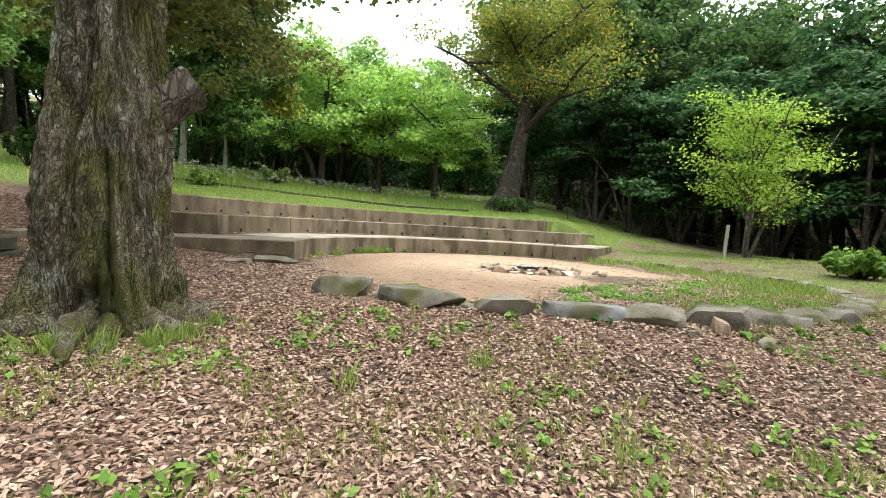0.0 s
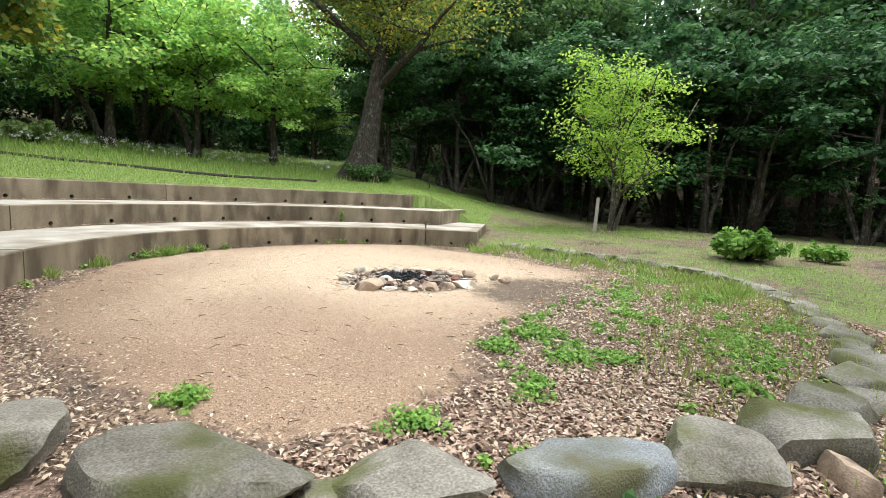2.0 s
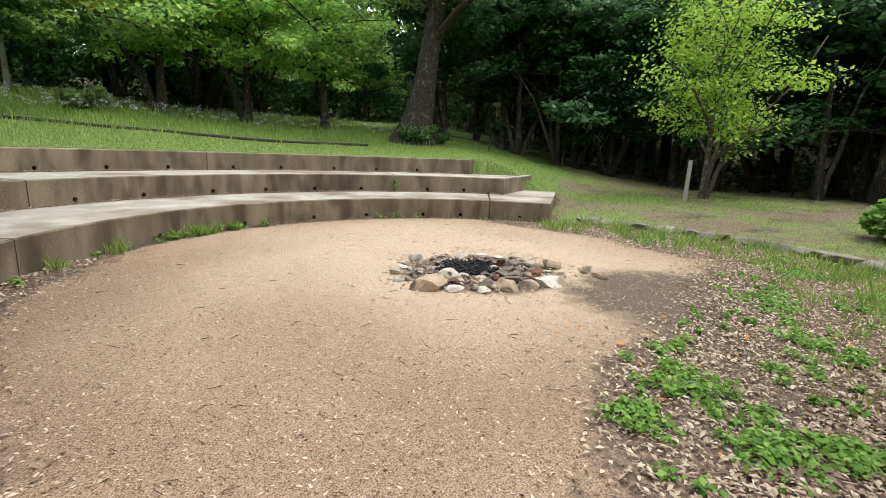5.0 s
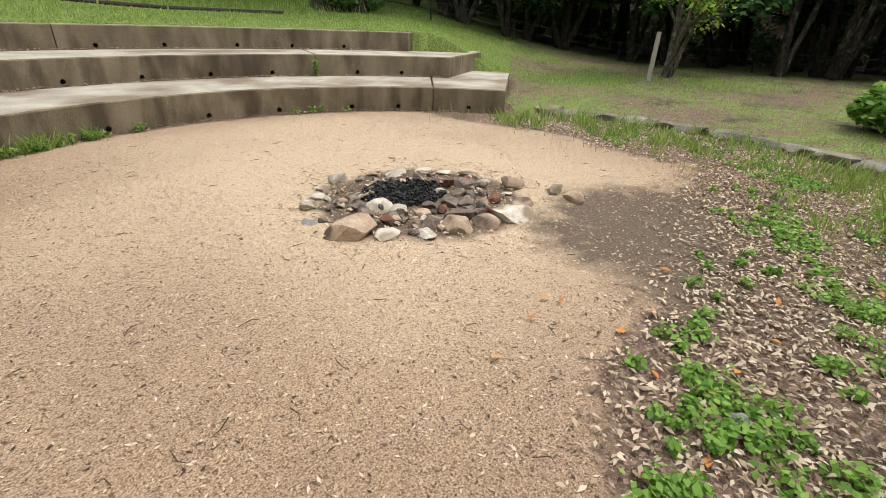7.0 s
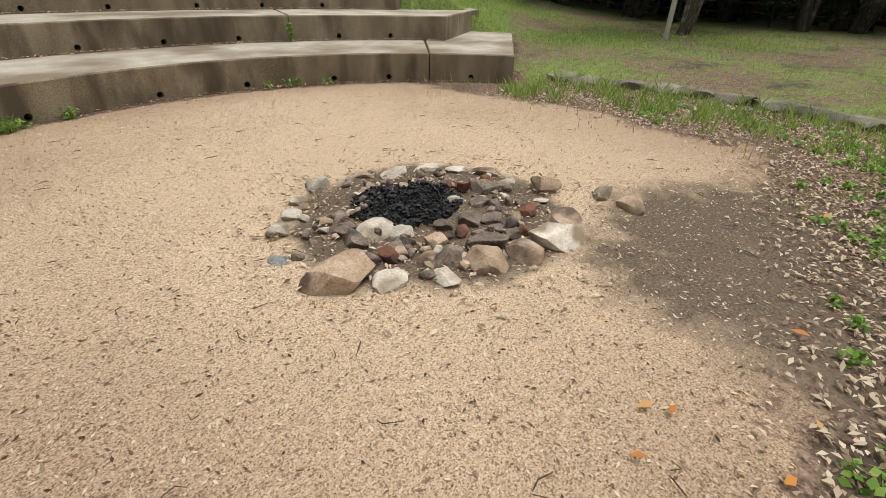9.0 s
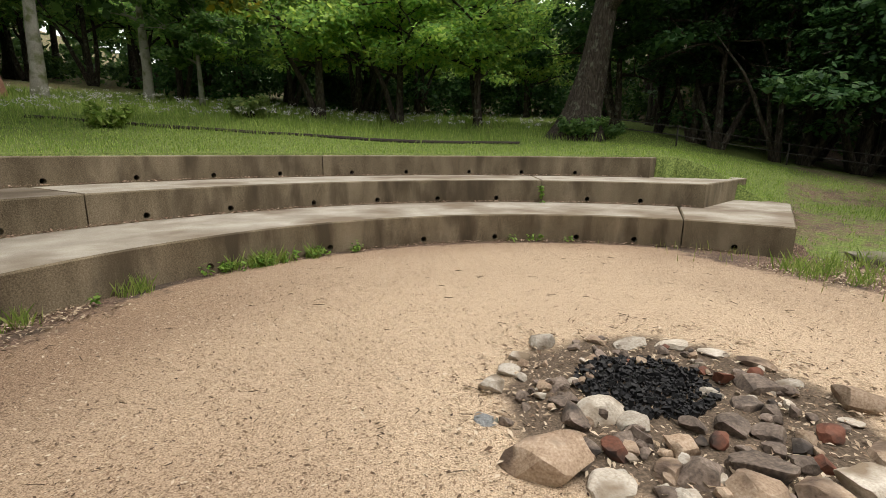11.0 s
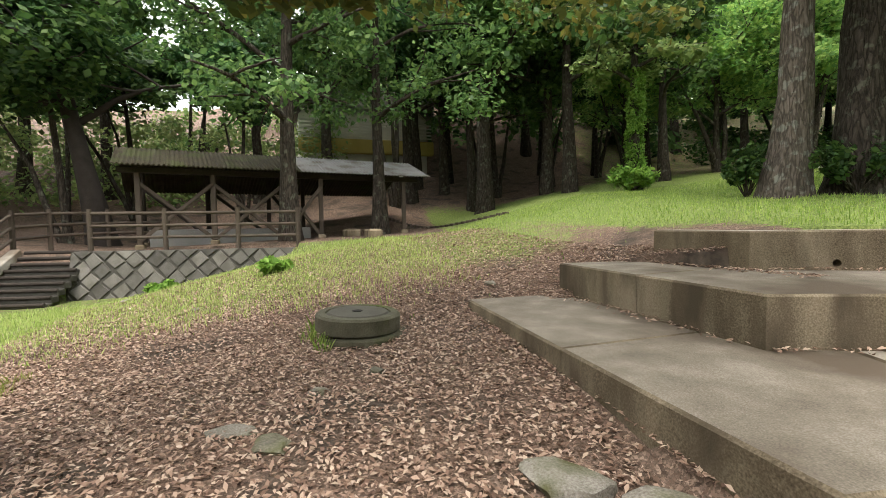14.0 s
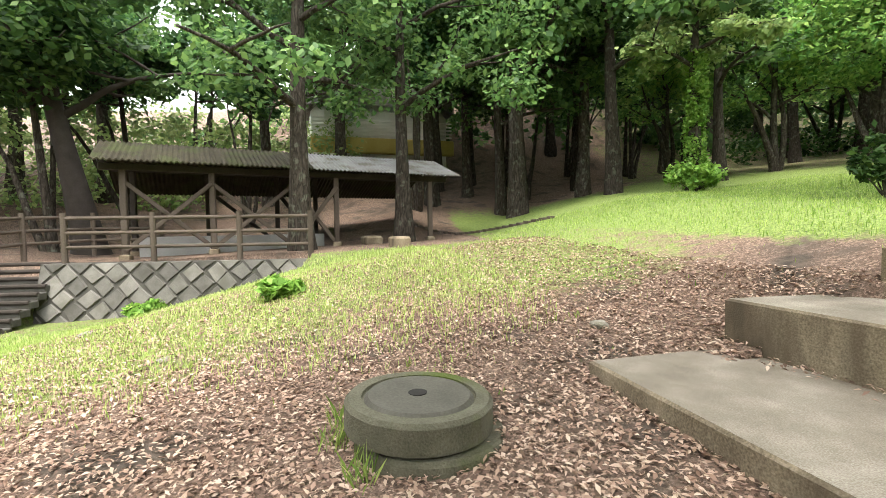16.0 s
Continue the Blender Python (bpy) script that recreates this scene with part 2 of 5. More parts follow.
LEAF_DARK = leaf_material("dark evergreen leaves", [(0.024, 0.056, 0.018), (0.058, 0.122, 0.033), (0.112, 0.188, 0.047)], 0.48)
LEAF_MID = leaf_material("mid green leaves", [(0.058, 0.125, 0.040), (0.112, 0.215, 0.066), (0.195, 0.31, 0.09)], 0.5)
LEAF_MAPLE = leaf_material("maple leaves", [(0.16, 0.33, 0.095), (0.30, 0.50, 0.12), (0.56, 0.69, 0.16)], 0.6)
# Shaded and sunlit leaf tones: the wood's light is put into these two colours.
LEAF_SHADE = leaf_material("deep green maple leaves toned for shade", [(0.024, 0.07, 0.026), (0.048, 0.118, 0.040), (0.095, 0.19, 0.056)], 0.45)
LEAF_LIT = leaf_material("fresh green broad leaves toned sunlit", [(0.125, 0.27, 0.085), (0.25, 0.43, 0.12), (0.45, 0.60, 0.18)], 0.6)
LEAF_YELLOW = leaf_material("yellowing evergreen leaves", [(0.07, 0.125, 0.028), (0.12, 0.19, 0.036), (0.19, 0.25, 0.045), (0.25, 0.28, 0.05), (0.60, 0.43, 0.05)], 0.45)
LEAF_OLIVE = leaf_material("olive shaded leaves", [(0.05, 0.08, 0.02), (0.11, 0.135, 0.032), (0.22, 0.20, 0.04)], 0.45)
LEAF_LIME = leaf_material("lime green young leaves", [(0.186, 0.341, 0.041), (0.311, 0.481, 0.068), (0.466, 0.594, 0.110)], 0.5)
LEAF_PALE = leaf_material("pale green leaves", [(0.130, 0.213, 0.072), (0.234, 0.325, 0.108), (0.351, 0.413, 0.156)], 0.4)
GRASS = leaf_material("grass blades", [(0.155, 0.265, 0.05), (0.285, 0.41, 0.09), (0.48, 0.565, 0.18)], 0.45)
# Pale grass, brightened further so its colour carries the slope's patch of sun.
GRASS_PALE = leaf_material("pale grass toned sunlit", [(0.30, 0.43, 0.10), (0.47, 0.58, 0.18), (0.62, 0.67, 0.31)], 0.45)
GRASS_DRY = leaf_material("dry grass blades", [(0.216, 0.288, 0.055), (0.408, 0.408, 0.132), (0.288, 0.396, 0.077)], 0.35)
WEED = leaf_material("weed leaves", [(0.09, 0.20, 0.03), (0.18, 0.33, 0.055), (0.30, 0.46, 0.10)], 0.4)
LITTER = leaf_material("fallen leaves", [(0.09, 0.054, 0.038), (0.25, 0.157, 0.113), (0.41, 0.284, 0.21), (0.57, 0.445, 0.345)], 0.1, 0.7)
LITTER_PALE = leaf_material("bleached fallen leaves", [(0.12, 0.075, 0.05), (0.34, 0.25, 0.17), (0.50, 0.40, 0.29), (0.66, 0.56, 0.43)], 0.1, 0.7)
CHIP = leaf_material("bark chips", [(0.045, 0.028, 0.02), (0.24, 0.16, 0.105), (0.50, 0.38, 0.27), (0.62, 0.52, 0.40)], 0.0, 0.8)
LEAF_ORANGE = leaf_material("orange fallen leaves", [(0.45, 0.16, 0.04), (0.62, 0.26, 0.06), (0.55, 0.36, 0.16)], 0.1, 0.6)
FLOWER = leaf_material("white blossom", [(0.6, 0.58, 0.6), (0.75, 0.72, 0.72)], 0.3)
TWIG = material("fallen twig", [(0.05, 0.035, 0.025), (0.11, 0.08, 0.055)], 0.9, 5, 40, 0)

# ---- shape of the land ----
CX, CY = 5.74, 9.68            # centre of the round yard
R1, R2, R3 = 5.0, 6.72, 8.4     # front faces of the three seating tiers
Z1, Z2, Z3 = 0.42, 0.83, 1.25
WO, WU, WV = Vector((-13.2, 3.6)), Vector((0.213, 0.977)), Vector((0.977, -0.213))   # line of the retaining wall


def step(a, b, x):
    t = min(1.0, max(0.0, (x - a) / (b - a)))
    return t * t * (3 - 2 * t)


def polar(x, y):
    return math.hypot(x - CX, y - CY), math.degrees(math.atan2(y - CY, x - CX))


def at(r, a, z=0.0):
    return Vector((CX + r * math.cos(radians(a)), CY + r * math.sin(radians(a)), z))


def uv_of(x, y):
    d = Vector((x, y)) - WO
    return d.dot(WU), d.dot(WV)


def wp(u, v, z=0.0):
    q = WO + WU * u + WV * v
    return Vector((q.x, q.y, z))


def under_tiers(x, y):
    r, a = polar(x, y)
    return (R1 + 0.1 < r < R3 + 0.2 and 38.5 < a < 169) or (-3.2 < x < 1.0 and 10.9 < y < 13.2 and r > R1 + 0.1)


def land(x, y):
    r, a = polar(x, y)
    south = 0.075 + 0.025 * max(0.0, min(13.0, -x) - 3)
    zw = 0.15 - (0.125 if x < -3.4 else 0.02) * (max(x, -8.5) + 3.4) + (0.1 * (min(y, 30) - 9.5) if y > 9.5 else south * (max(y, -6) - 9.5))
    zn = 1.25 + (0.07 + 0.025 * step(85, 105, a)) * min(r - R3, 30) + 0.06 * min(20, max(0.0, y - 22))
    ze = 0.15 + 0.02 * min(8, max(0.0, x - 11)) - 0.03 * max(0.0, min(x, 40) - 20)
    b = a if a > -90 else a + 360
    z = ze + (zw - ze) * (1 - step(-75, -20, b) if b < 90 else 1.0)
    if 0 < b < 180:
        wide = step(9.5, 15, r)
        z += (zn - z) * step(36 - 14 * wide, 54 + 10 * wide, b) * (1 - step(148, 168, b))
    z *= step(4.75, 7.4, r) if not (36 < b < 172) else 1.0
    u, v = uv_of(x, y)
    yard = 0.74 + 0.035 * min(12, max(0.0, u)) + 0.27 * min(45, max(0.0, -v - 5.5)) + 0.10 * min(10, max(0.0, -u - 2.0))
    if u < 12:
        if u > -0.32:
            edge = (1 - step(-0.3, -0.1, v)) if u < 5.6 else (1 - step(-0.3, 1.8, v))
        else:
            edge = 1 - step(-0.5, 1.55, v) if u > -2.4 else 1 - step(-0.5, 6.0, v)
        z += (yard - z) * edge * (1 - step(7.5, 12, u))
    z = max(z, yard - 0.5) if v < -5 else z
    if x < 0 and y < 9 and z < 0.0:
        z = 0.5 * math.tanh(z / 0.5)
    if under_tiers(x, y):
        z = min(z, -0.06)
    elif r < R1 + 0.15 and 36 < b < 172:
        z = 0.0
    z += 0.38 * max(0.0, min(r, 90) - 40) * (1 - 0.6 * step(70, 100, b) * (1 - step(135, 160, b))) * (1 - 0.8 * step(170, 190, b) * (1 - step(240, 260, b)))
    return z + 0.025 * noise.noise((x * 0.8, y * 0.8, 0)) * step(4.6, 6.5, r)


def cover(x, y):
    """Sand, grass, ash and moss shares of the ground's cover; the rest is leaf litter."""
    r, a = polar(x, y)
    w = noise.noise((x * 0.45, y * 0.45, 5)) * 1.0 + noise.noise((x * 1.7, y * 1.7, 8)) * 0.35
    sand = 1 - step(4.0, 5.1, r + 0.5 * w)
    away = max(6.55 + 0.40 * (x - 3.0) - y, (x - 9.1) * 0.8)
    sand *= 1 - step(-0.6, 0.6, away + 0.4 * w)
    sand = max(sand, (1 - step(4.75, 5.0, r)) * step(44, 60, a) * (1 - step(120, 165, a)))
    green = 0.0
    if r < 5.3:
        green = (step(0.6, 2.2, away + 0.6 * w) * 0.46 + 0.12 * step(7, 9, x)) * step(3.4, 5.2, x)
    elif a > -35 and a < 150 and (r > R3 + 0.2 or a < 40):
        green = (0.95 if a > 40 else 0.5 + 0.32 * w) - 0.5 * step(24, 34, r)
    elif a >= 150 or a < -120:
        green = 0.6 * step(-0.6, 1.6, -(x + 4.4) * 0.6 - (y - 10.0) * 0.03 + 0.8 * w) * (1 - step(16, 22, r - 6))
        green = max(green, 0.95 * step(13.6, 15.0, y) * (1 - step(25, 32, r)))
    else:
        green = 0.25 + 0.35 * w + 0.3 * step(6, 12, x)
    green *= 1 - min(1.0, max(0.0, sand))
    u, v = uv_of(x, y)
    if v < 0.2 and u < 10:
        green *= 0.1
    ash = (1 - step(0.6, 1.5, math.hypot((x - 6.85) * 0.8 - (y - 8.3) * 0.3, (y - 8.3) * 0.95) + 0.45 * w)) * 0.85
    ash = max(ash, 1 - step(0.75, 1.15, math.hypot(x - 5.7, y - 10.0) + 0.12 * w))
    return max(0, sand), min(1, max(0, green)), ash


def mesh_object(name, verts, faces, mat, parent=None, label="", smooth=False):
    me = bpy.data.meshes.new(name)
    me.from_pydata([tuple(v) for v in verts], [], faces)
    me.materials.append(mat)
    if smooth:
        me.shade_smooth()
    ob = new(name, me)
    ob.parent = parent
    if label:
        ob["label"] = label
    return ob


def part(name, bm, mat, parent=None, label="", smooth=False):
    me = bpy.data.meshes.new(name)
    bmesh.ops.recalc_face_normals(bm, faces=bm.faces)
    bm.to_mesh(me)
    bm.free()
    for k in (mat if isinstance(mat, (list, tuple)) else [mat]):
        me.materials.append(k)
    if smooth:
        me.shade_smooth()
    ob = new(name, me)
    ob.parent = parent
    if label:
        ob["label"] = label
    return ob


def thing(name, label, category, group="", m=None, kind=""):
    ob = new(name)
    ob.empty_display_size = 0.1
    if m is not None:
        ob.matrix_world = m
    return tagged(ob, label, category, group, kind)


def axis_steps(lo, hi, f0, f1, fine, reach):
    core = list(np.arange(f0, f1, fine))
    out, d, x = [], fine, f1
    while x < hi:
        out.append(x)
        d *= 1.18
        x += d
    low, d, x = [], fine, f0 - fine
    while x > lo:
        low.append(x)
        d *= 1.18
        x -= d
    return [lo] + low[::-1] + core + out + [hi]


# ---- ground ----
GX, GY = axis_steps(-600, 600, -14.0, 13.5, 0.13, 0), axis_steps(-600, 600, 0.5, 19.0, 0.13, 0)
gv = [(x, y, land(x, y)) for y in GY for x in GX]
nx = len(GX)
gf = [(j * nx + i, j * nx + i + 1, (j + 1) * nx + i + 1, (j + 1) * nx + i) for j in range(len(GY) - 1) for i in range(nx - 1)]


def ground_material():
    m = bpy.data.materials.new("park ground")
    m.use_nodes = True
    n, l = m.node_tree.nodes, m.node_tree.links
    b = n["Principled BSDF"]
    b.inputs["Roughness"].default_value, b.inputs["Specular IOR Level"].default_value = 0.95, 0.15
    geo, at_ = n.new("ShaderNodeNewGeometry"), n.new("ShaderNodeAttribute")
    at_.attribute_name = "cover"
    sep = n.new("ShaderNodeSeparateColor")
    l.new(at_.outputs["Color"], sep.inputs[0])

    def tex(scale, detail=5):
        t = n.new("ShaderNodeTexNoise")
        t.inputs["Scale"].default_value, t.inputs["Detail"].default_value = scale, detail
        l.new(geo.outputs["Position"], t.inputs[0])
        return t.outputs[0]

    def ramp(src, cols, lo=0.3, hi=0.7):
        r = n.new("ShaderNodeValToRGB")
        e = r.color_ramp.elements
        e[0].position, e[1].position, e[0].color, e[1].color = lo, hi, (*cols[0], 1), (*cols[-1], 1)
        for i, c in enumerate(cols[1:-1]):
            e.new(lo + (hi - lo) * (i + 1) / (len(cols) - 1)).color = (*c, 1)
        l.new(src, r.inputs[0])
        return r.outputs[0]

    def blend(fac, a, c):
        x = n.new("ShaderNodeMix")
        x.data_type = "RGBA"
        l.new(fac, x.inputs[0])
        l.new(a, x.inputs[6])
        l.new(c, x.inputs[7])
        return x.outputs[2]

    def ragged(share, scale, width=0.25):
        a = n.new("ShaderNodeMath")
        a.operation = "ADD"
        l.new(share, a.inputs[0])
        l.new(tex(scale, 6), a.inputs[1])
        mr = n.new("ShaderNodeMapRange")
        mr.inputs[1].default_value, mr.inputs[2].default_value = 1 - width / 2, 1 + width / 2
        l.new(a.outputs[0], mr.inputs[0])
        return mr.outputs[0]

    vor = n.new("ShaderNodeTexVoronoi")
    vor.inputs["Scale"].default_value = 48
    l.new(geo.outputs["Position"], vor.inputs[0])
    vs = n.new("ShaderNodeSeparateColor")
    l.new(vor.outputs["Color"], vs.inputs[0])
    leaf = ramp(vs.outputs[0], [(0.06, 0.041, 0.03), (0.15, 0.098, 0.073), (0.25, 0.17, 0.13), (0.37, 0.27, 0.21)], 0.0, 1.0)
    soil = ramp(tex(9), [(0.05, 0.04, 0.032), (0.12, 0.095, 0.075)])
    leaf = blend(ramp(tex(60, 6), [(0, 0, 0), (1, 1, 1)], 0.46, 0.56), leaf, ramp(tex(90, 4), [(0.08, 0.056, 0.042), (0.19, 0.135, 0.102)]))
    leaf = blend(ramp(tex(1.1), [(0, 0, 0), (1, 1, 1)], 0.52, 0.66), leaf, soil)
    sand = ramp(tex(120, 3), [(0.13, 0.085, 0.058), (0.32, 0.225, 0.155), (0.56, 0.44, 0.33)], 0.34, 0.66)
    tone = ramp(tex(0.9), [(0.21, 0.14, 0.10), (0.36, 0.255, 0.175)])
    mixs = n.new("ShaderNodeMix")
    mixs.data_type, mixs.inputs[0].default_value = "RGBA", 0.45
    l.new(sand, mixs.inputs[6])
    l.new(tone, mixs.inputs[7])
    grit = ramp(tex(42, 8), [(0, 0, 0), (1, 1, 1)], 0.60, 0.67)
    dark = n.new("ShaderNodeRGB")
    dark.outputs[0].default_value = (0.13, 0.085, 0.058, 1)
    sandc = blend(grit, mixs.outputs[2], dark.outputs[0])
    gv_ = n.new("ShaderNodeTexVoronoi")
    gv_.inputs["Scale"].default_value = 150
    l.new(geo.outputs["Position"], gv_.inputs[0])
    gs_ = n.new("ShaderNodeSeparateColor")
    l.new(gv_.outputs["Color"], gs_.inputs[0])
    grain = ramp(gs_.outputs[0], [(0.34, 0.29, 0.25), (0.95, 0.92, 0.88), (1.06, 1.04, 1.02), (1.28, 1.25, 1.2)], 0.0, 1.0)
    # Alpha mixes in paler sand: the centre's open-sky light, put into colour.
    paler = n.new("ShaderNodeMix")
    paler.data_type, paler.blend_type = "RGBA", "MIX"
    sc = n.new("ShaderNodeMath")
    sc.operation = "MULTIPLY"
    sc.inputs[1].default_value = 0.8
    l.new(at_.outputs["Alpha"], sc.inputs[0])
    l.new(sc.outputs[0], paler.inputs[0])
    l.new(sandc, paler.inputs[6])
    l.new(ramp(tex(150, 3), [(0.34, 0.245, 0.165), (0.63, 0.50, 0.365), (0.79, 0.67, 0.52)], 0.34, 0.64), paler.inputs[7])
    speck = n.new("ShaderNodeMix")
    speck.data_type, speck.blend_type = "RGBA", "MULTIPLY"
    speck.inputs[0].default_value = 0.85
    l.new(paler.outputs[2], speck.inputs[6])
    l.new(grain, speck.inputs[7])
    sandc = speck.outputs[2]
    green = ramp(tex(30, 8), [(0.06, 0.085, 0.026), (0.15, 0.205, 0.055), (0.27, 0.32, 0.10)])
    ashc = ramp(tex(60, 5), [(0.07, 0.055, 0.042), (0.20, 0.15, 0.11)])
    col = blend(ragged(sep.outputs[0], 5), leaf, sandc)
    col = blend(ragged(sep.outputs[1], 6.0, 0.3), col, green)
    col = blend(ragged(sep.outputs[2], 4, 0.5), col, ashc)
    l.new(col, b.inputs["Base Color"])
    bp = n.new("ShaderNodeBump")
    bp.inputs["Strength"].default_value, bp.inputs["Distance"].default_value = 0.7, 0.012
    rise = n.new("ShaderNodeMath")
    rise.operation = "ADD"
    l.new(tex(55, 8), rise.inputs[0])
    l.new(gs_.outputs[1], rise.inputs[1])
    l.new(rise.outputs[0], bp.inputs["Height"])
    l.new(bp.outputs[0], b.inputs["Normal"])
    return m


ground = mesh_object("ground", gv, gf, ground_material(), smooth=True)
tagged(ground, "sandy round yard, leaf-strewn earth and grassy mound", "ground", kind="structure")
ca = ground.data.color_attributes.new("cover", "FLOAT_COLOR", "POINT")
cv = np.ones((len(gv), 4), dtype=np.float32)
cv[:, :3] = [cover(x, y) for x, y, z in gv]
# Alpha fades outward from mid-yard, painting the brighter light there.
cv[:, 3] = [1 - step(1.2, 4.7, math.hypot(x - 5.9, y - 11.1) + 0.7 * noise.noise((x * 0.7, y * 0.7, 2))) for x, y, z in gv]
ca.data.foreach_set("color", cv.ravel())


# ---- seating tiers ----
def slab(front, back, z0, z1, parent, holes=(), label="", tread=None):
    """A block of concrete on a plan outline: front is the list of front points, back the rest, in order round the block."""
    bm = bmesh.new()
    pts = list(front) + list(back)
    nf, c = len(front), 0.018
    n = len(pts)
    # outline pulled in by the chamfer
    inner = []
    for i, p in enumerate(pts):
        a, b, d = Vector(pts[i - 1][:2]), Vector(p[:2]), Vector(pts[(i + 1) % n][:2])
        e1, e2 = (b - a).normalized(), (d - b).normalized()
        n1, n2 = Vector((-e1.y, e1.x)), Vector((-e2.y, e2.x))
        k = (n1 + n2)
        k = k / max(0.4, k.length_squared) * 2
        inner.append(b + k * c)
    lo = [bm.verts.new((p[0], p[1], z0)) for p in pts]
    mid = [bm.verts.new((p[0], p[1], z1 - c)) for p in pts]
    top = [bm.verts.new((q.x, q.y, z1)) for q in inner]
    for i in range(n):
        j = (i + 1) % n
        if i in holes and i < nf - 1:
            A, B = Vector(pts[i][:2]), Vector(pts[j][:2])
            ax = (B - A).normalized()
            nin = Vector((-ax.y, ax.x))
            mc, zc, rr, seg = (A + B) / 2, z0 + 0.1 + 0.075, 0.042, 12
            ring, deep = [], []
            for s in range(seg):
                t = 2 * math.pi * (s + 0.5) / seg
                q = mc + ax * (rr * math.cos(t))
                ring.append(bm.verts.new((q.x, q.y, zc + rr * math.sin(t))))
                q = q + nin * 0.16
                deep.append(bm.verts.new((q.x, q.y, zc + rr * math.sin(t))))
            for s in range(seg):
                bm.faces.new((ring[s], ring[(s + 1) % seg], deep[(s + 1) % seg], deep[s]))
            f = bm.faces.new(deep)
            f.material_index = 2
            # surround in four fans: right, top, left, bottom
            corners = [lo[j], mid[j], mid[i], lo[i]]
            order = [(corners[0], corners[1], [10, 11, 0, 1]), (corners[1], corners[2], [1, 2, 3, 4]), (corners[2], corners[3], [4, 5, 6, 7]), (corners[3], corners[0], [7, 8, 9, 10])]
            for p0, p1, idx in order:
                bm.faces.new([p0, p1] + [ring[s] for s in reversed(idx)])
        else:
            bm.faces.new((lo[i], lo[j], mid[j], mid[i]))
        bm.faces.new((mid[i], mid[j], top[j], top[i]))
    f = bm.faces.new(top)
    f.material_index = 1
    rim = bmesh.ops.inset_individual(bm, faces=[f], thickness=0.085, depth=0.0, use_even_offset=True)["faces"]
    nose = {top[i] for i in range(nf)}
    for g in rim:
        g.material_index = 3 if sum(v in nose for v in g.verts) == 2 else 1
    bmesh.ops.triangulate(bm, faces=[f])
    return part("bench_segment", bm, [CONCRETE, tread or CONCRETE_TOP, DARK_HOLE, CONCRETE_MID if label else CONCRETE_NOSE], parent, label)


def arc(r, a0, a1, stepd=1.6):
    k = max(1, round(abs(a1 - a0) / stepd))
    return [at(r, a0 + (a1 - a0) * i / k)[:2] for i in range(k + 1)]


def tier(label, r, rb, z0, z1, angles, right_back, left_end, drains, back_from, back_to):
    """angles from the left end to the right; segments meet at thin joints."""
    t = thing("seating_tier", label, "concrete bench", "seating tiers")
    gap = math.degrees(0.008 / r)
    for i in range(len(angles) - 1):
        a0, a1 = angles[i] - (gap if i else 0), angles[i + 1] + (gap if i < len(angles) - 2 else 0)
        front = arc(r, a0, a1)
        back = arc(rb, back_from if i == len(angles) - 2 else a1, back_to if i == 0 else a0, 4)
        if i == 0:
            back = back + [tuple(q) for q in left_end]
        if i == len(angles) - 2:
            back = [tuple(q) for q in right_back] + back
        k = len(front) - 1
        holes = {min(range(k), key=lambda s: abs(a0 + (a1 - a0) * (s + 0.5) / k - d)) for d in drains if a1 + 0.8 < d < a0 - 0.8}
        # Left-end segments take the darker tread, dirt and tree shade in one colour.
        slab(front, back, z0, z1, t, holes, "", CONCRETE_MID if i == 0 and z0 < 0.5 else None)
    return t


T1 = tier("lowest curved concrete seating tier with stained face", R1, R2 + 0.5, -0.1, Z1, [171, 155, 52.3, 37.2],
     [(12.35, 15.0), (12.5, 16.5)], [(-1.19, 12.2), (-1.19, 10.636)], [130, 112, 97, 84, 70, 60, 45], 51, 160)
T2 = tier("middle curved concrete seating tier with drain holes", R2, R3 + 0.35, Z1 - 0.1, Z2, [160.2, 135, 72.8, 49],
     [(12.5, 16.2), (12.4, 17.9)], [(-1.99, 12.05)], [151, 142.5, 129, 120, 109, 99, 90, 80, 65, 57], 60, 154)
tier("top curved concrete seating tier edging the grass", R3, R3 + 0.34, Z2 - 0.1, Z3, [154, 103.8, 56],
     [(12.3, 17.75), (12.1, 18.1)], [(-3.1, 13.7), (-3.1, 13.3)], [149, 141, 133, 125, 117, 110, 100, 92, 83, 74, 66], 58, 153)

slab([(-3.6, 10.85), (-1.204, 10.637)], [(-1.204, 12.2), (-3.5, 12.7)], -0.1, Z1 - 0.002, T1, (), "dirt-stained end block toned dark for tree shade", CONCRETE_MID)
slab([(-3.55, 12.15), (-2.004, 12.051)], [(-2.14, 13.53), (-3.3, 13.8)], Z1 - 0.1, Z2 - 0.002, T2, (), "dirt-stained end block toned dark for tree shade", CONCRETE_MID)

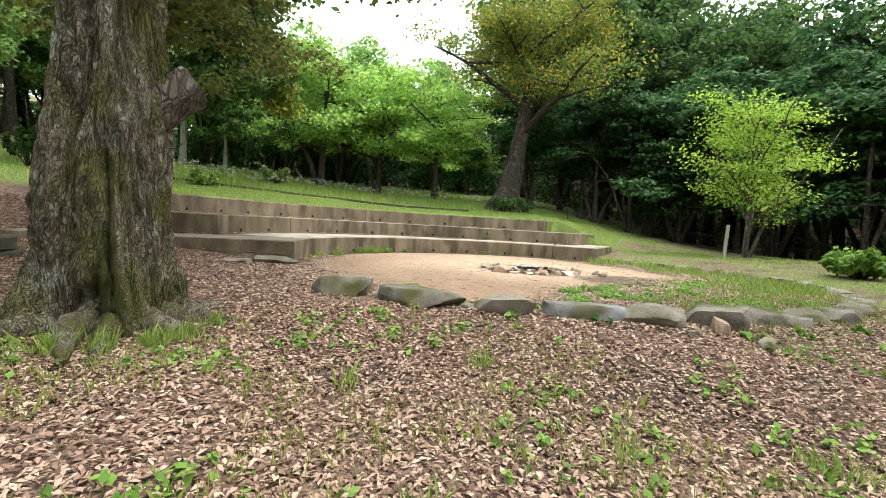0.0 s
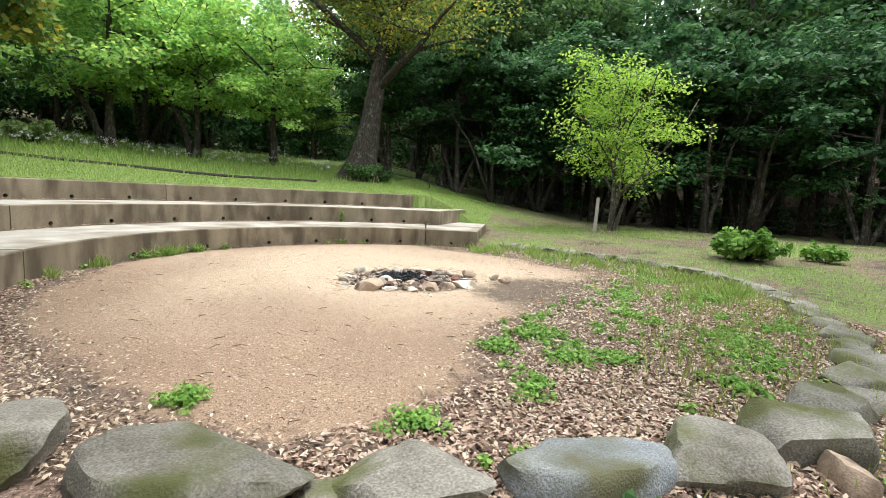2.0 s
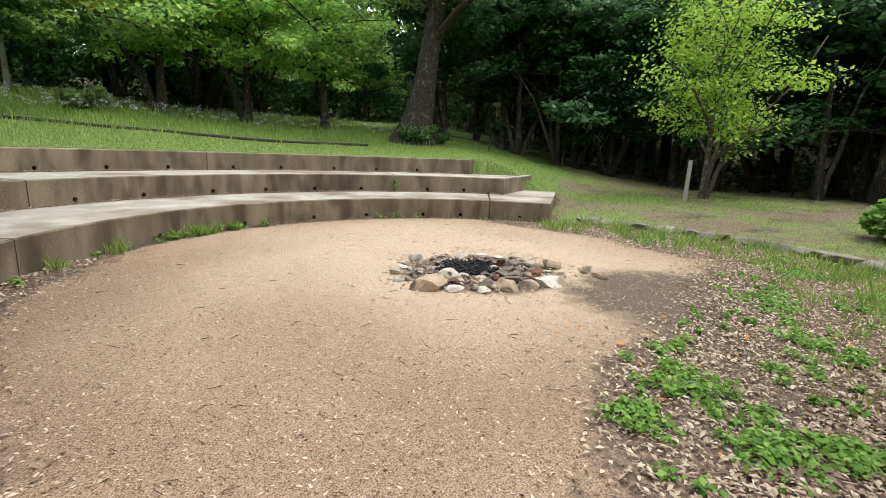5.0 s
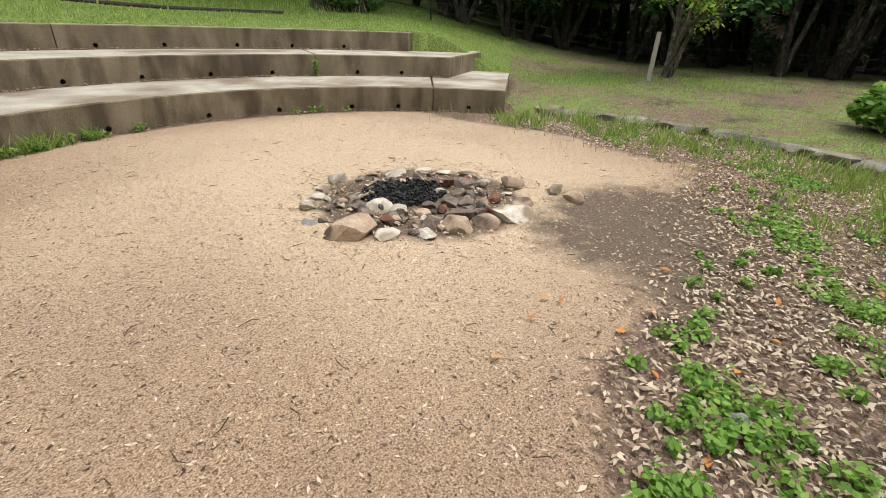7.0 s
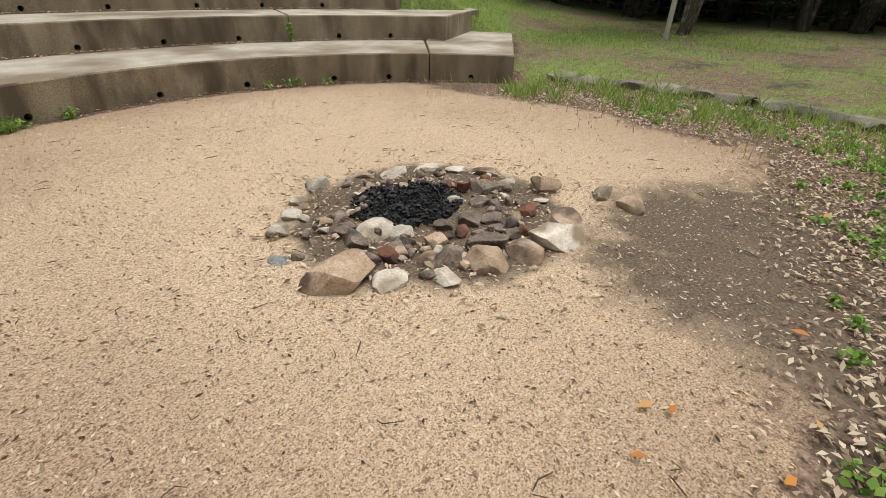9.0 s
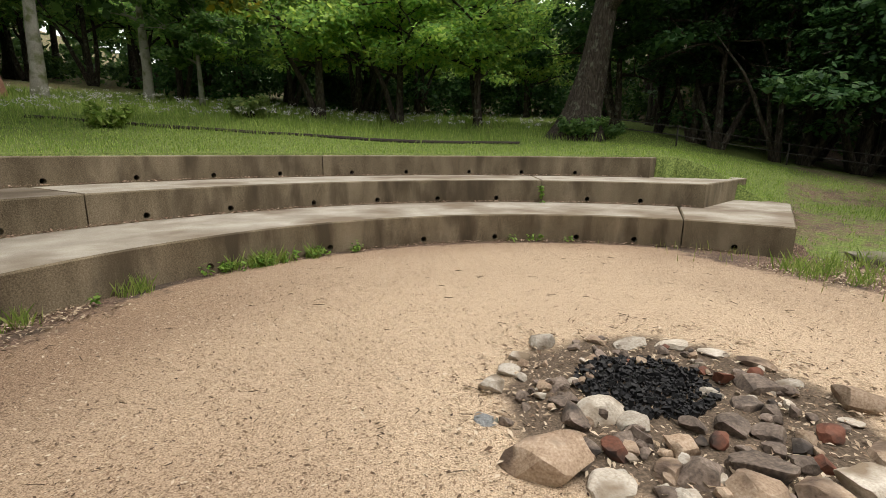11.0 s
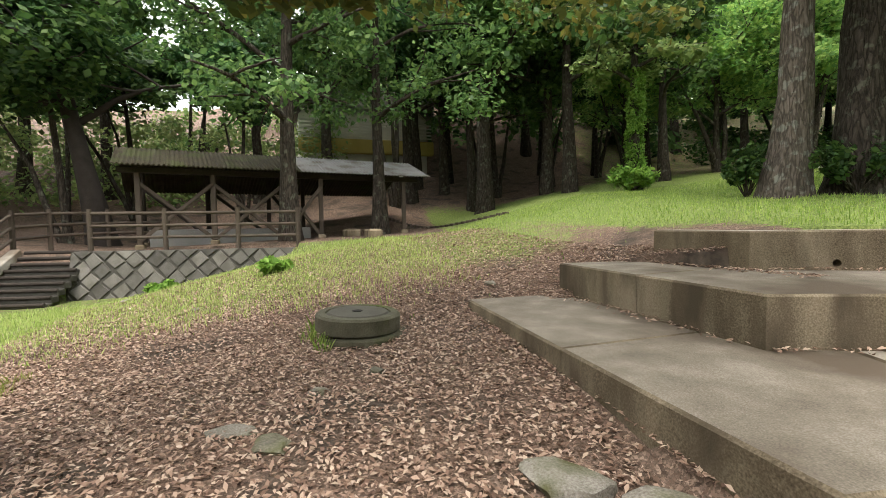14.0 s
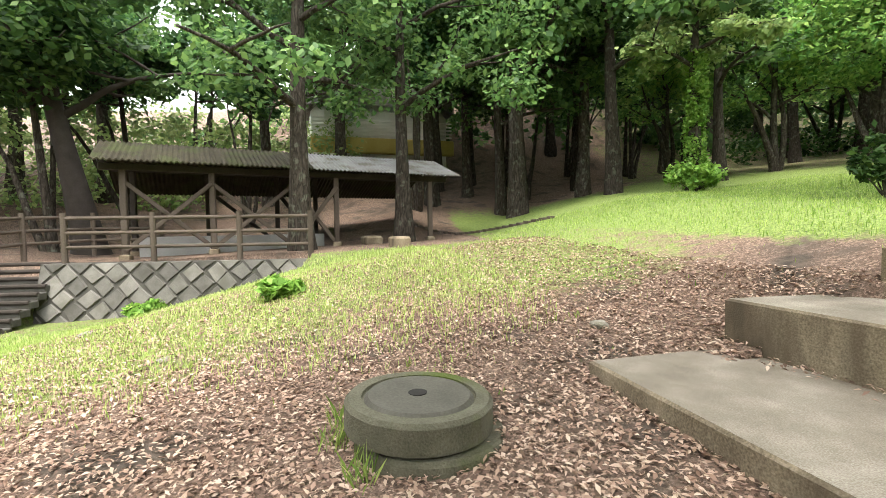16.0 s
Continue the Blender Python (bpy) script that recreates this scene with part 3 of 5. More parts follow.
# ---- rocks ----
def rock_mesh(seed, sx, sy, sz, sub=3, cuts=11, rough=0.07, deep=0.55):
    rnd = random.Random(seed)
    bm = bmesh.new()
    bmesh.ops.create_icosphere(bm, subdivisions=sub, radius=1.0)
    planes = []
    for _ in range(cuts):
        d = Vector((rnd.uniform(-1, 1), rnd.uniform(-1, 1), rnd.uniform(-0.6, 1))).normalized()
        planes.append((d, rnd.uniform(deep, 0.9 if deep > 0.5 else 0.75)))
    planes.append((Vector((rnd.uniform(-0.18, 0.18), rnd.uniform(-0.18, 0.18), 1)).normalized(), 0.5))
    for v in bm.verts:
        p = v.co.copy()
        for d, k in planes:
            e = p.dot(d) - k
            if e > 0:
                p -= d * e * 0.96
        o_ = Vector((seed * 3.1, 0, 0))
        p += p.normalized() * (rough * noise.noise(p * 2.2 + o_) + 0.4 * rough * noise.noise(p * 6.0 + o_) + (0.25 * rough * noise.noise(p * 13.0 + o_) if sub > 3 else 0))
        v.co = Vector((p.x * sx, p.y * sy, p.z * sz))
    return bm


def rock(name, seed, x, y, z, sx, sy, sz, turn, mat, label, category="stone", group="", sub=3, tilt=(0, 0)):
    ob = part(name, rock_mesh(seed, sx, sy, sz, sub), mat, None, smooth=False)
    ob.data.shade_smooth()
    ob.data.set_sharp_from_angle(angle=radians(32))
    ob.matrix_world = pose(x, y, z, tilt[0], tilt[1], turn)
    return tagged(ob, label, category, group)


# ring of boulders round the south of the yard: angle, distance, half length, half depth, height
BOULDERS = [(208.5, 5.2, .46, .36, .30), (220.3, 5.03, .54, .33, .25), (231.5, 4.98, .38, .30, .27), (241, 4.83, .45, .27, .24), (248.8, 4.93, .34, .31, .27), (257.2, 4.93, .36, .33, .30), (265, 4.86, .28, .26, .24),
            (270, 4.95, .22, .20, .18), (275, 4.86, .29, .27, .22), (282, 4.95, .36, .29, .22), (289, 4.9, .3, .24, .18), (295, 4.93, .34, .25, .18), (302, 5.0, .32, .25, .16), (309, 5.1, .36, .26, .15), (316, 5.25, .38, .26, .14), (323, 5.42, .42, .28, .14), (331, 5.55, .46, .28, .13)]
for i, (a, rr, L, D, Hh) in enumerate(BOULDERS):
    p = at(rr, a)
    rock("boulder", 40 + i, p.x, p.y, -0.06 + Hh * 0.36, L * 1.1, D * 1.0, Hh * 0.92, a + 90 + (i * 37 % 17 - 8), BOULDER_BLUE if i == 3 else BOULDER, "weathered grey boulder with moss in the yard's stone ring", "boulder", "ring of boulders", 4)
rock("small_stone", 70, 2.32, 6.02, -0.02, .15, .11, .12, 30, BOULDER, "small grey stone wedged between two boulders", "stone", "loose stones")
rock("small_stone", 71, 4.42, 4.62, 0.0, .14, .09, .2, 80, FIRE_TAN, "pitted tan stone leaning on a boulder", "stone", "loose stones")
rf0 = random.Random(6)
for i in range(13):
    a = -34 + i * 5.2
    p = at(5.4, a)
    rock("kerb_stone", 80 + i, p.x, p.y, land(p.x, p.y) + 0.03, .36, .2, .15, a + 90 + rf0.uniform(-8, 8), BOULDER, "flat grey kerb stone edging the yard in grass", "kerb stone", "stone kerb")

# fire pit
rf = random.Random(5)


def hearth(i, x, y, z, s_, flatness, mat, label, turn, tilt=(0, 0)):
    ob = part("hearth_stone", rock_mesh(200 + i, s_ * 1.35, s_ * 1.08, s_ * 1.25 * flatness, 3 if s_ > 0.06 else 2, 15, 0.05, 0.42), mat)
    ob.data.shade_smooth()
    ob.data.set_sharp_from_angle(angle=radians(26))
    ob.matrix_world = pose(x, y, z, tilt[0], tilt[1], turn)
    return tagged(ob, label, "stone", "fire pit stones")


# the ring's larger stones: place, half length, height over length, turn
RING_PALE = ((4.93, 9.45, .13, .4, 15), (4.75, 10.37, .12, .75, 40), (4.92, 10.56, .14, .35, 60), (5.28, 10.87, .14, .7, 30), (5.05, 10.7, .1, .6, 10), (5.93, 10.72, .14, .45, 0), (6.22, 10.64, .15, .4, -10), (6.39, 10.46, .13, .35, -25),
             (6.49, 10.0, .1, .4, 0), (5.19, 9.98, .17, .7, 150), (5.33, 9.83, .13, .5, 10), (6.0, 9.16, .21, .55, 10), (5.2, 9.3, .12, .5, 70), (6.44, 9.6, .09, .3, 20), (6.85, 9.36, .12, .8, 40), (5.93, 10.01, .08, .8, 0))
RING_TAN = ((4.74, 9.62, .21, .85, 170), (5.72, 10.85, .12, .45, 80), (6.55, 10.27, .16, .35, -30), (6.66, 9.72, .18, .65, 15), (5.46, 9.24, .17, .8, 100), (5.72, 9.16, .15, .75, 60), (6.3, 9.32, .18, .4, 20), (6.84, 9.1, .14, .8, 0), (5.24, 9.49, .12, .5, 0), (5.41, 9.6, .12, .8, 30))
RING_DARK = ((6.25, 10.0, .15, .6, -20), (5.03, 9.93, .11, .9, 60), (5.15, 9.7, .09, .8, 20), (5.27, 9.68, .08, .8, 80), (5.36, 9.42, .13, .8, 10), (5.62, 9.4, .19, .6, -15), (5.79, 9.68, .11, .7, 40), (5.92, 9.6, .1, .7, 0), (5.83, 9.49, .08, .7, 70), (5.85, 9.38, .1, .7, 20),
             (5.61, 9.74, .09, .7, 0), (5.12, 10.3, .09, .6, 30), (4.86, 10.2, .07, .9, 0), (5.04, 10.1, .08, .7, 50), (5.58, 10.55, .1, .6, 0), (4.69, 10.0, .06, .6, 0), (6.05, 9.85, .1, .6, 50))
k = 0
for stones, mat, label in ((RING_PALE, FIRE_PALE, "pale rough stone in the outer ring of the fire pit"), (RING_TAN, FIRE_TAN, "blocky tan stone at the fire pit's edge"), (RING_DARK, FIRE_BROWN, "scorched dark stone by the fire pit's coals")):
    for x, y, half, tall_, turn in stones:
        hearth(k, x, y, half * tall_ * 0.24, half * 0.84, tall_, mat, label, turn, (rf.uniform(-9, 9), rf.uniform(-9, 9)) if mat is not FIRE_BROWN else (rf.uniform(-22, 22), rf.uniform(-22, 22)))
        k += 1
hearth(60, 5.61, 9.6, 0.04, 0.05, 0.9, FIRE_RED, "reddish burnt stone by the fire pit's coals", 30, (20, 10))
hearth(61, 6.12, 10.12, 0.03, 0.085, 0.5, FIRE_RED, "reddish burnt stone by the fire pit's coals", 80, (10, 20))
hearth(62, 4.6, 10.06, 0.0, 0.085, 0.25, BOULDER_BLUE, "thin blue-grey slate beside the fire pit", 120)
hearth(63, 5.05, 7.02, 0.02, 0.06, 0.7, BOULDER_BLUE, "lone grey stone on the sand", 20)
for i in range(120):
    a, rr = rf.uniform(0, 360), 0.42 + 0.46 * rf.random()
    s_ = rf.uniform(0.02, 0.055) * (1.2 if 180 < a < 330 else 0.9)
    k = rf.random()
    hearth(100 + i, 5.66 + rr * math.cos(radians(a)), 10.02 + rr * 0.95 * math.sin(radians(a)), s_ * 0.4 + 0.03 * max(0.0, 0.9 - rr), s_, rf.uniform(0.5, 0.95),
           FIRE_BROWN if k < 0.45 else FIRE_TAN if k < 0.66 else FIRE_PALE if k < 0.95 else FIRE_RED, "scorched broken stone piled round the fire pit's coals", rf.uniform(0, 360), (rf.uniform(-35, 35), rf.uniform(-35, 35)))
cb = bmesh.new()
for i in range(1300):
    a, rr = rf.uniform(0, 2 * math.pi), 0.40 * math.sqrt(rf.random())
    s = rf.uniform(0.006, 0.02) if i % 9 else 0.03
    g = bmesh.ops.create_cube(cb, size=1.0)
    bmesh.ops.transform(cb, verts=g["verts"], matrix=pose(5.62 + rr * 1.0 * math.cos(a), 10.18 + rr * 0.9 * math.sin(a), 0.006 + rf.uniform(0, 0.028), rf.uniform(0, 90), rf.uniform(0, 90), rf.uniform(0, 180)) @ Matrix.Diagonal((s * 1.9, s, s * 0.8, 1)))
tagged(part("charcoal", cb, CHARCOAL), "heap of black charcoal in the fire pit", "charcoal", kind="stuff")


# ---- trees ----
def tube(bm, pts, radii, seg=8, ridges=0.0, seed=0):
    rings = []
    for i, p in enumerate(pts):
        d = (pts[min(i + 1, len(pts) - 1)] - pts[max(i - 1, 0)]).normalized()
        s = d.cross(Vector((0.3, 1, 0.1))).normalized()
        t = d.cross(s)
        ring = []
        for k in range(seg):
            a = 2 * math.pi * k / seg
            q = radii[i] * (1 + ridges * noise.noise((math.cos(a) * 2.4 + seed, math.sin(a) * 2.4, p.z * 0.7)))
            ring.append(bm.verts.new(p + (s * math.cos(a) + t * math.sin(a)) * q))
        rings.append(ring)
    for a, b in zip(rings, rings[1:]):
        for k in range(seg):
            bm.faces.new((a[k], a[(k + 1) % seg], b[(k + 1) % seg], b[k]))
    bm.faces.new(rings[-1])


def limb_path(rnd, start, way, length, k=5, droop=0.0, wander=0.12):
    pts, p, d = [start.copy()], start.copy(), way.normalized()
    for i in range(k):
        d = (d + Vector((rnd.uniform(-1, 1), rnd.uniform(-1, 1), rnd.uniform(-1, 1) * 0.6 - droop)) * wander).normalized()
        p = p + d * (length / k)
        pts.append(p.copy())
    return pts


def leaves_mesh(name, centres, per, size, mat, flat=0.5, seed=0, spread=0.8, long=1.6):
    """Many small folded leaves round clump centres (x, y, z, rx, rz)."""
    rg = np.random.default_rng(seed)
    c = np.asarray(centres, dtype=float)
    idx = np.repeat(np.arange(len(c)), per)
    n = len(idx)
    d = rg.normal(size=(n, 3))
    d /= np.linalg.norm(d, axis=1)[:, None]
    rad = rg.random(n) ** (1 / 2.8)
    pos = c[idx, :3] + d * rad[:, None] * np.stack([c[idx, 3], c[idx, 3], c[idx, 4]], 1) * (1 + spread * 0.25 * rg.normal(size=(n, 1)))
    up = rg.normal(size=(n, 3)) * flat + np.array([0, 0, 1.0]) + d * 0.55
    up /= np.linalg.norm(up, axis=1)[:, None]
    a = rg.normal(size=(n, 3))
    a -= (a * up).sum(1)[:, None] * up
    a /= np.linalg.norm(a, axis=1)[:, None]
    b = np.cross(up, a)
    s = size * (0.6 + 0.8 * rg.random(n))[:, None]
    v = np.empty((n, 4, 3))
    v[:, 0], v[:, 2] = pos - a * s * 0.5 * long, pos + a * s * 0.5 * long - up * s * 0.25
    v[:, 1], v[:, 3] = pos + b * s * 0.5 - up * s * 0.15, pos - b * s * 0.5 - up * s * 0.15
    return quads(name, v.reshape(-1, 3), n, mat)


def quads(name, v, n, mat):
    me = bpy.data.meshes.new(name)
    me.vertices.add(n * 4)
    me.vertices.foreach_set("co", np.ascontiguousarray(v, dtype=np.float32).ravel())
    me.loops.add(n * 4)
    me.loops.foreach_set("vertex_index", np.arange(n * 4, dtype=np.int32))
    me.polygons.add(n)
    me.polygons.foreach_set("loop_start", np.arange(0, n * 4, 4, dtype=np.int32))
    me.update()
    me.validate()
    me.materials.append(mat)
    return me


def tree(seed, height, r0, clear, crown_r, crown_h, mat, leaf, bark, label, clumps=60, per=110, size=0.2, layered=0.0, lean=(0, 0), limbs=7, m=None, flare=1.5, seg=9, group="", one_side=None, spread_up=0.5, stems=1):
    """A tree: tapered trunk with limbs, and a crown of many small leaves in clumps round the limbs' ends."""
    rnd = random.Random(seed)
    t = thing("tree", label, "tree", group, m)
    bm = bmesh.new()
    n = 9
    top = height * 0.85
    pts, rad = [], []
    ph, amp = rnd.uniform(0, 6), 0.012 * height
    for i in range(n + 1):
        f = i / n
        pts.append(Vector((lean[0] * f * top + amp * math.sin(ph + 3 * f) * f, lean[1] * f * top + amp * math.cos(ph + 4 * f) * f, -0.25 + f * (top + 0.25))))
        rad.append(r0 * (1 - 0.8 * f) * (flare if i == 0 else 1 + (flare - 1) * 0.25 if i == 1 else 1))
    pts.insert(1, pts[0].lerp(pts[1], 0.45))
    rad.insert(1, r0 * (1 + (flare - 1) * 0.5))
    tube(bm, pts, rad, seg, 0.22, seed)
    for k in range(stems - 1):
        az = seed + 2.3 * k + rnd.uniform(-0.5, 0.5)
        stem = limb_path(rnd, Vector((0.15 * math.cos(az), 0.15 * math.sin(az), -0.1)), Vector((0.32 * math.cos(az), 0.32 * math.sin(az), 1)), top * 0.7, 6, 0.0, 0.16)
        tube(bm, stem, [r0 * 0.7 * (1.2 - 0.16 * q) for q in range(7)], 6, 0.1, seed + k)
    ends = []
    for k in range(limbs):
        f = min(0.97, clear / top + (1 - clear / top) * (k + 0.3) / limbs)
        j = f * n
        i0 = min(n - 1, int(j))
        base = pts[i0 + 1].lerp(pts[min(i0 + 2, n + 1)], j - i0)
        az = k * 2.4 + rnd.uniform(-0.5, 0.5) + seed
        if one_side is not None:
            az = radians(one_side) + rnd.uniform(-1.2, 1.2)
        reach = crown_r * (0.65 + 0.5 * rnd.random()) * (1 - 0.5 * max(0, f - 0.6))
        way = Vector((math.cos(az), math.sin(az), spread_up * rnd.uniform(0.5, 1.3)))
        path = limb_path(rnd, base, way, reach, 6, 0.1 + layered * 0.3, 0.25)
        rb = r0 * (1 - 0.8 * f) * 0.5
        tube(bm, path, [rb * (1 - 0.85 * q / 6) + 0.012 for q in range(7)], 6)
        ends += path[2:]
        for q in (2, 3, 4):
            sub = limb_path(rnd, path[q], Vector((rnd.uniform(-1, 1), rnd.uniform(-1, 1), rnd.uniform(0.0, 0.9))), reach * 0.45, 4, 0.1, 0.3)
            tube(bm, sub, [rb * 0.4 * (1 - 0.8 * w / 4) + 0.008 for w in range(5)], 5)
            ends += sub[2:]
    part("trunk", bm, bark, t, smooth=True)
    ends.append(pts[-1])
    cs = []
    for k in range(clumps):
        e = rnd.choice(ends)
        cr = crown_r * rnd.uniform(0.16, 0.30)
        cs.append((e.x + rnd.gauss(0, crown_r * 0.12), e.y + rnd.gauss(0, crown_r * 0.12), e.z + rnd.gauss(0, crown_h * 0.10), cr, cr * (0.62 - 0.42 * layered)))
    crown = new("crown", leaves_mesh("crown", cs, per, size, leaf, 0.75 - 0.45 * layered, seed))
    crown.parent = t
    return t


def plant(ob, x, y, turn=0, scale=1.0):
    c = copy_thing(ob, pose(x, y, land(x, y), 0, 0, turn))
    c.scale = (scale, scale, scale)
    return c


def place(x, y, turn=0):
    return pose(x, y, land(x, y), 0, 0, turn)


# single trees near the yard
tree(4, 13, 0.42, 4.8, 4.6, 5, None, LEAF_DARK, BARK_GREY, "grey-barked evergreen tree with bushy base on the mound", 70, 110, 0.18, 0.2, (0.03, 0.02), 8, place(-5.5, 19.2), 1.5, 10)
TREEB = tree(5, 13, 0.52, 4.6, 5.6, 5, None, LEAF_DARK, BARK, "thick dark-barked evergreen tree with spreading limb on the mound", 90, 120, 0.18, 0.2, (0.0, 0.03), 9, place(-4.9, 20.6), 1.5, 12)
rb_ = random.Random(18)
bm = bmesh.new()
tube(bm, [Vector(p) for p in ((0.1, 0.1, 3.5), (0.9, 0.5, 3.15), (1.8, 1.1, 3.2), (2.8, 1.7, 3.7), (3.9, 2.4, 4.4), (5.0, 3.1, 5.4))], [0.2, 0.17, 0.15, 0.12, 0.08, 0.04], 9, 0.15)
part("limb", bm, BARK, TREEB, "low crooked limb", smooth=True)
cs = []
for k in range(58):
    q = rb_.uniform(2.4, 6.4)
    cs.append((0.85 * q + rb_.gauss(0, 0.8), 0.53 * q + rb_.gauss(0, 0.8), rb_.uniform(3.6, 8.6) - 0.25 * abs(q - 4.4), 0.8, 0.6))
o = new("crown", leaves_mesh("crown", cs, 120, 0.17, LEAF_DARK, 0.7, 71))
o.parent = TREEB
cs = []
for k in range(12):
    q = rb_.uniform(5.8, 7.2)
    cs.append((0.85 * q + rb_.gauss(0, 0.4), 0.53 * q + rb_.gauss(0, 0.4), rb_.uniform(3.6, 6.8), 0.7, 0.5))
o = new("outer_crown", leaves_mesh("outer_crown", cs, 120, 0.16, LEAF_YELLOW, 0.7, 72))
o.parent = TREEB
tree(6, 14, 0.27, 8, 3.0, 4, None, LEAF_MID, BARK_RED, "tall slender pine with bare reddish trunk", 30, 90, 0.2, 0.2, (-0.10, 0.0), 6, place(-8.3, 30), 1.4, 9)
tree(7, 13, 0.26, 6, 3.0, 4, None, LEAF_MID, BARK_PALE, "slender tree with pale lichened forked trunk", 30, 90, 0.2, 0.2, (0.04, 0.0), 6, place(-7.2, 30.6), 1.3, 9)
tree(8, 9, 0.22, 3.2, 3.0, 4, None, LEAF_MID, BARK_PALE, "small tree with pale smooth trunk on the mound", 34, 90, 0.18, 0.3, (0, 0), 7, place(-3.9, 32.5), 1.3, 8)
tree(9, 5.2, 0.14, 1.8, 2.3, 2.4, None, LEAF_MID, BARK_PALE, "young broadleaf tree in the meadow grass", 34, 100, 0.14, 0.5, (0, 0), 7, place(-1.6, 32), 1.3, 8)
tree(10, 5.0, 0.11, 1.0, 3.5, 2.8, None, LEAF_LIME, BARK_GREY, "young lime-green tree with slender forking branches", 80, 110, 0.078, 0.45, (0.03, 0.0), 14, place(17.4, 13.5), 1.3, 8, spread_up=2.0, stems=3)
tree(11, 9.5, 0.27, 4.2, 2.6, 2.8, None, LEAF_PALE, BARK, "ivy-clad tree with pale green crown by the hedge", 60, 130, 0.13, 0.2, (0, 0), 7, place(-13.4, 22), 1.3, 10)
tree(12, 13, 0.29, 3.7, 4.4, 4, None, LEAF_MID, BARK, "evergreen tree with twin trunk growing before the shed", 80, 130, 0.12, 0.2, (0, 0), 10, place(-13.5, 8.9), 1.4, 10)
tree(13, 13, 0.24, 4.0, 4.0, 4, None, LEAF_MID, BARK, "slender mossy tree beside the shed's open end", 70, 120, 0.12, 0.2, (0.04, 0.0), 9, place(-15.0, 12.0), 1.9, 9)
tree(14, 12, 0.42, 4.2, 5, 4, None, LEAF_DARK, WOOD_DARK, "black-trunked tree leaning above the stairs", 70, 120, 0.17, 0.3, (0.05, -0.14), 8, place(-18.5, 2.4), 1.6, 10)
tree(15, 12, 0.45, 4.5, 5, 4, None, LEAF_DARK, WOOD_DARK, "dark spreading tree on the bank behind the stairs", 70, 120, 0.17, 0.3, (0.0, -0.05), 8, place(-21, -3.2), 1.6, 10)
MAPLE = tree(16, 7.5, 0.2, 2.0, 4.2, 3.4, None, LEAF_MAPLE, BARK, "layered maple with fresh green fans of leaves", 96, 125, 0.13, 0.6, (0.03, 0), 12, place(7.0, 29.5), 1.3, 8, spread_up=0.6, stems=2)
YELLOWT = tree(17, 12.5, 0.58, 4.0, 5.2, 5, None, LEAF_YELLOW, BARK, "leaning evergreen tree with yellowing leaf tips on the mound", 110, 260, 0.095, 0.15, (0.17, -0.06), 11, place(12.4, 23.4), 2.1, 14, spread_up=0.8)

tree(19, 11, 0.34, 5.0, 4.4, 3.5, None, LEAF_YELLOW, BARK, "broadleaf tree overhanging the leaf-strewn ground", 40, 150, 0.11, 0.3, (0.0, 0.03), 8, place(11.0, 2.6), 1.4, 9)
# old trunk by the start of the walk
old = thing("tree", "huge old tree with mossy furrowed bark and sawn stub", "tree", m=place(-1.16, 6.45))
bm = bmesh.new()
zs = [-0.3, -0.1] + [0.0 + 0.045 * i for i in range(90)] + [4.2, 4.4, 5.0, 5.6, 6.2]
rings, NS = [], 168
for z in zs:
    q = 0.35 + 0.33 * math.exp(-max(0.0, z + 0.1) * 0.75) + (0.06 * step(2.9, 3.8, z)) - 0.05 * max(0.0, z - 3.8)
    ring = []
    for k in range(NS):
        a = 2 * math.pi * k / NS
        ca1, sa1 = math.cos(a), math.sin(a)
        tw = a + 0.12 * z + 0.25 * noise.noise((ca1 * 2, sa1 * 2, z * 0.9))
        lobes = (0.16 * math.exp(-max(0.0, z) * 1.2) + 0.05) * math.sin(5 * tw + 0.7)
        furrow = 1 - abs(noise.noise((math.cos(tw) * 5.5, math.sin(tw) * 5.5, z * 0.8))) * 2
        plate = noise.noise((math.cos(tw) * 12, math.sin(tw) * 12, z * 4.0))
        deep = max(0.0, 1 - abs(noise.noise((math.cos(tw) * 2.1 + 7, math.sin(tw) * 2.1, z * 0.45))) * 4.5)
        lump = noise.noise((ca1 * 4.5, sa1 * 4.5, z * 2.6)) + 0.5 * noise.noise((ca1 * 9, sa1 * 9, z * 6.0))
        fl = 1 + lobes + 0.08 * noise.noise((ca1 * 3, sa1 * 3, z * 0.8)) - 0.17 * max(0.0, furrow) ** 2 - 0.26 * deep ** 2 + 0.07 * plate + 0.09 * lump + 0.03 * noise.noise((ca1 * 30, sa1 * 30, z * 14))
        ring.append(bm.verts.new((q * fl * ca1 + 0.03 * z, q * fl * sa1, z)))
    rings.append(ring)
for r_a, r_b in zip(rings, rings[1:]):
    for k in range(NS):
        bm.faces.new((r_a[k], r_a[(k + 1) % NS], r_b[(k + 1) % NS], r_b[k]))
bm.faces.new(rings[-1])
part("trunk", bm, BARK_OLD, old, smooth=True)
bm = bmesh.new()
tube(bm, [Vector((0.12, 0.05, 1.72)), Vector((0.34, 0.10, 1.95)), Vector((0.52, 0.14, 2.1)), Vector((0.66, 0.17, 2.22)), Vector((0.68, 0.172, 2.235))], [0.27, 0.24, 0.2, 0.21, 0.17], 20, 0.3)
part("stub", bm, BARK_GREY, old, "sawn-off grey stub", smooth=True)
rr_ = random.Random(9)
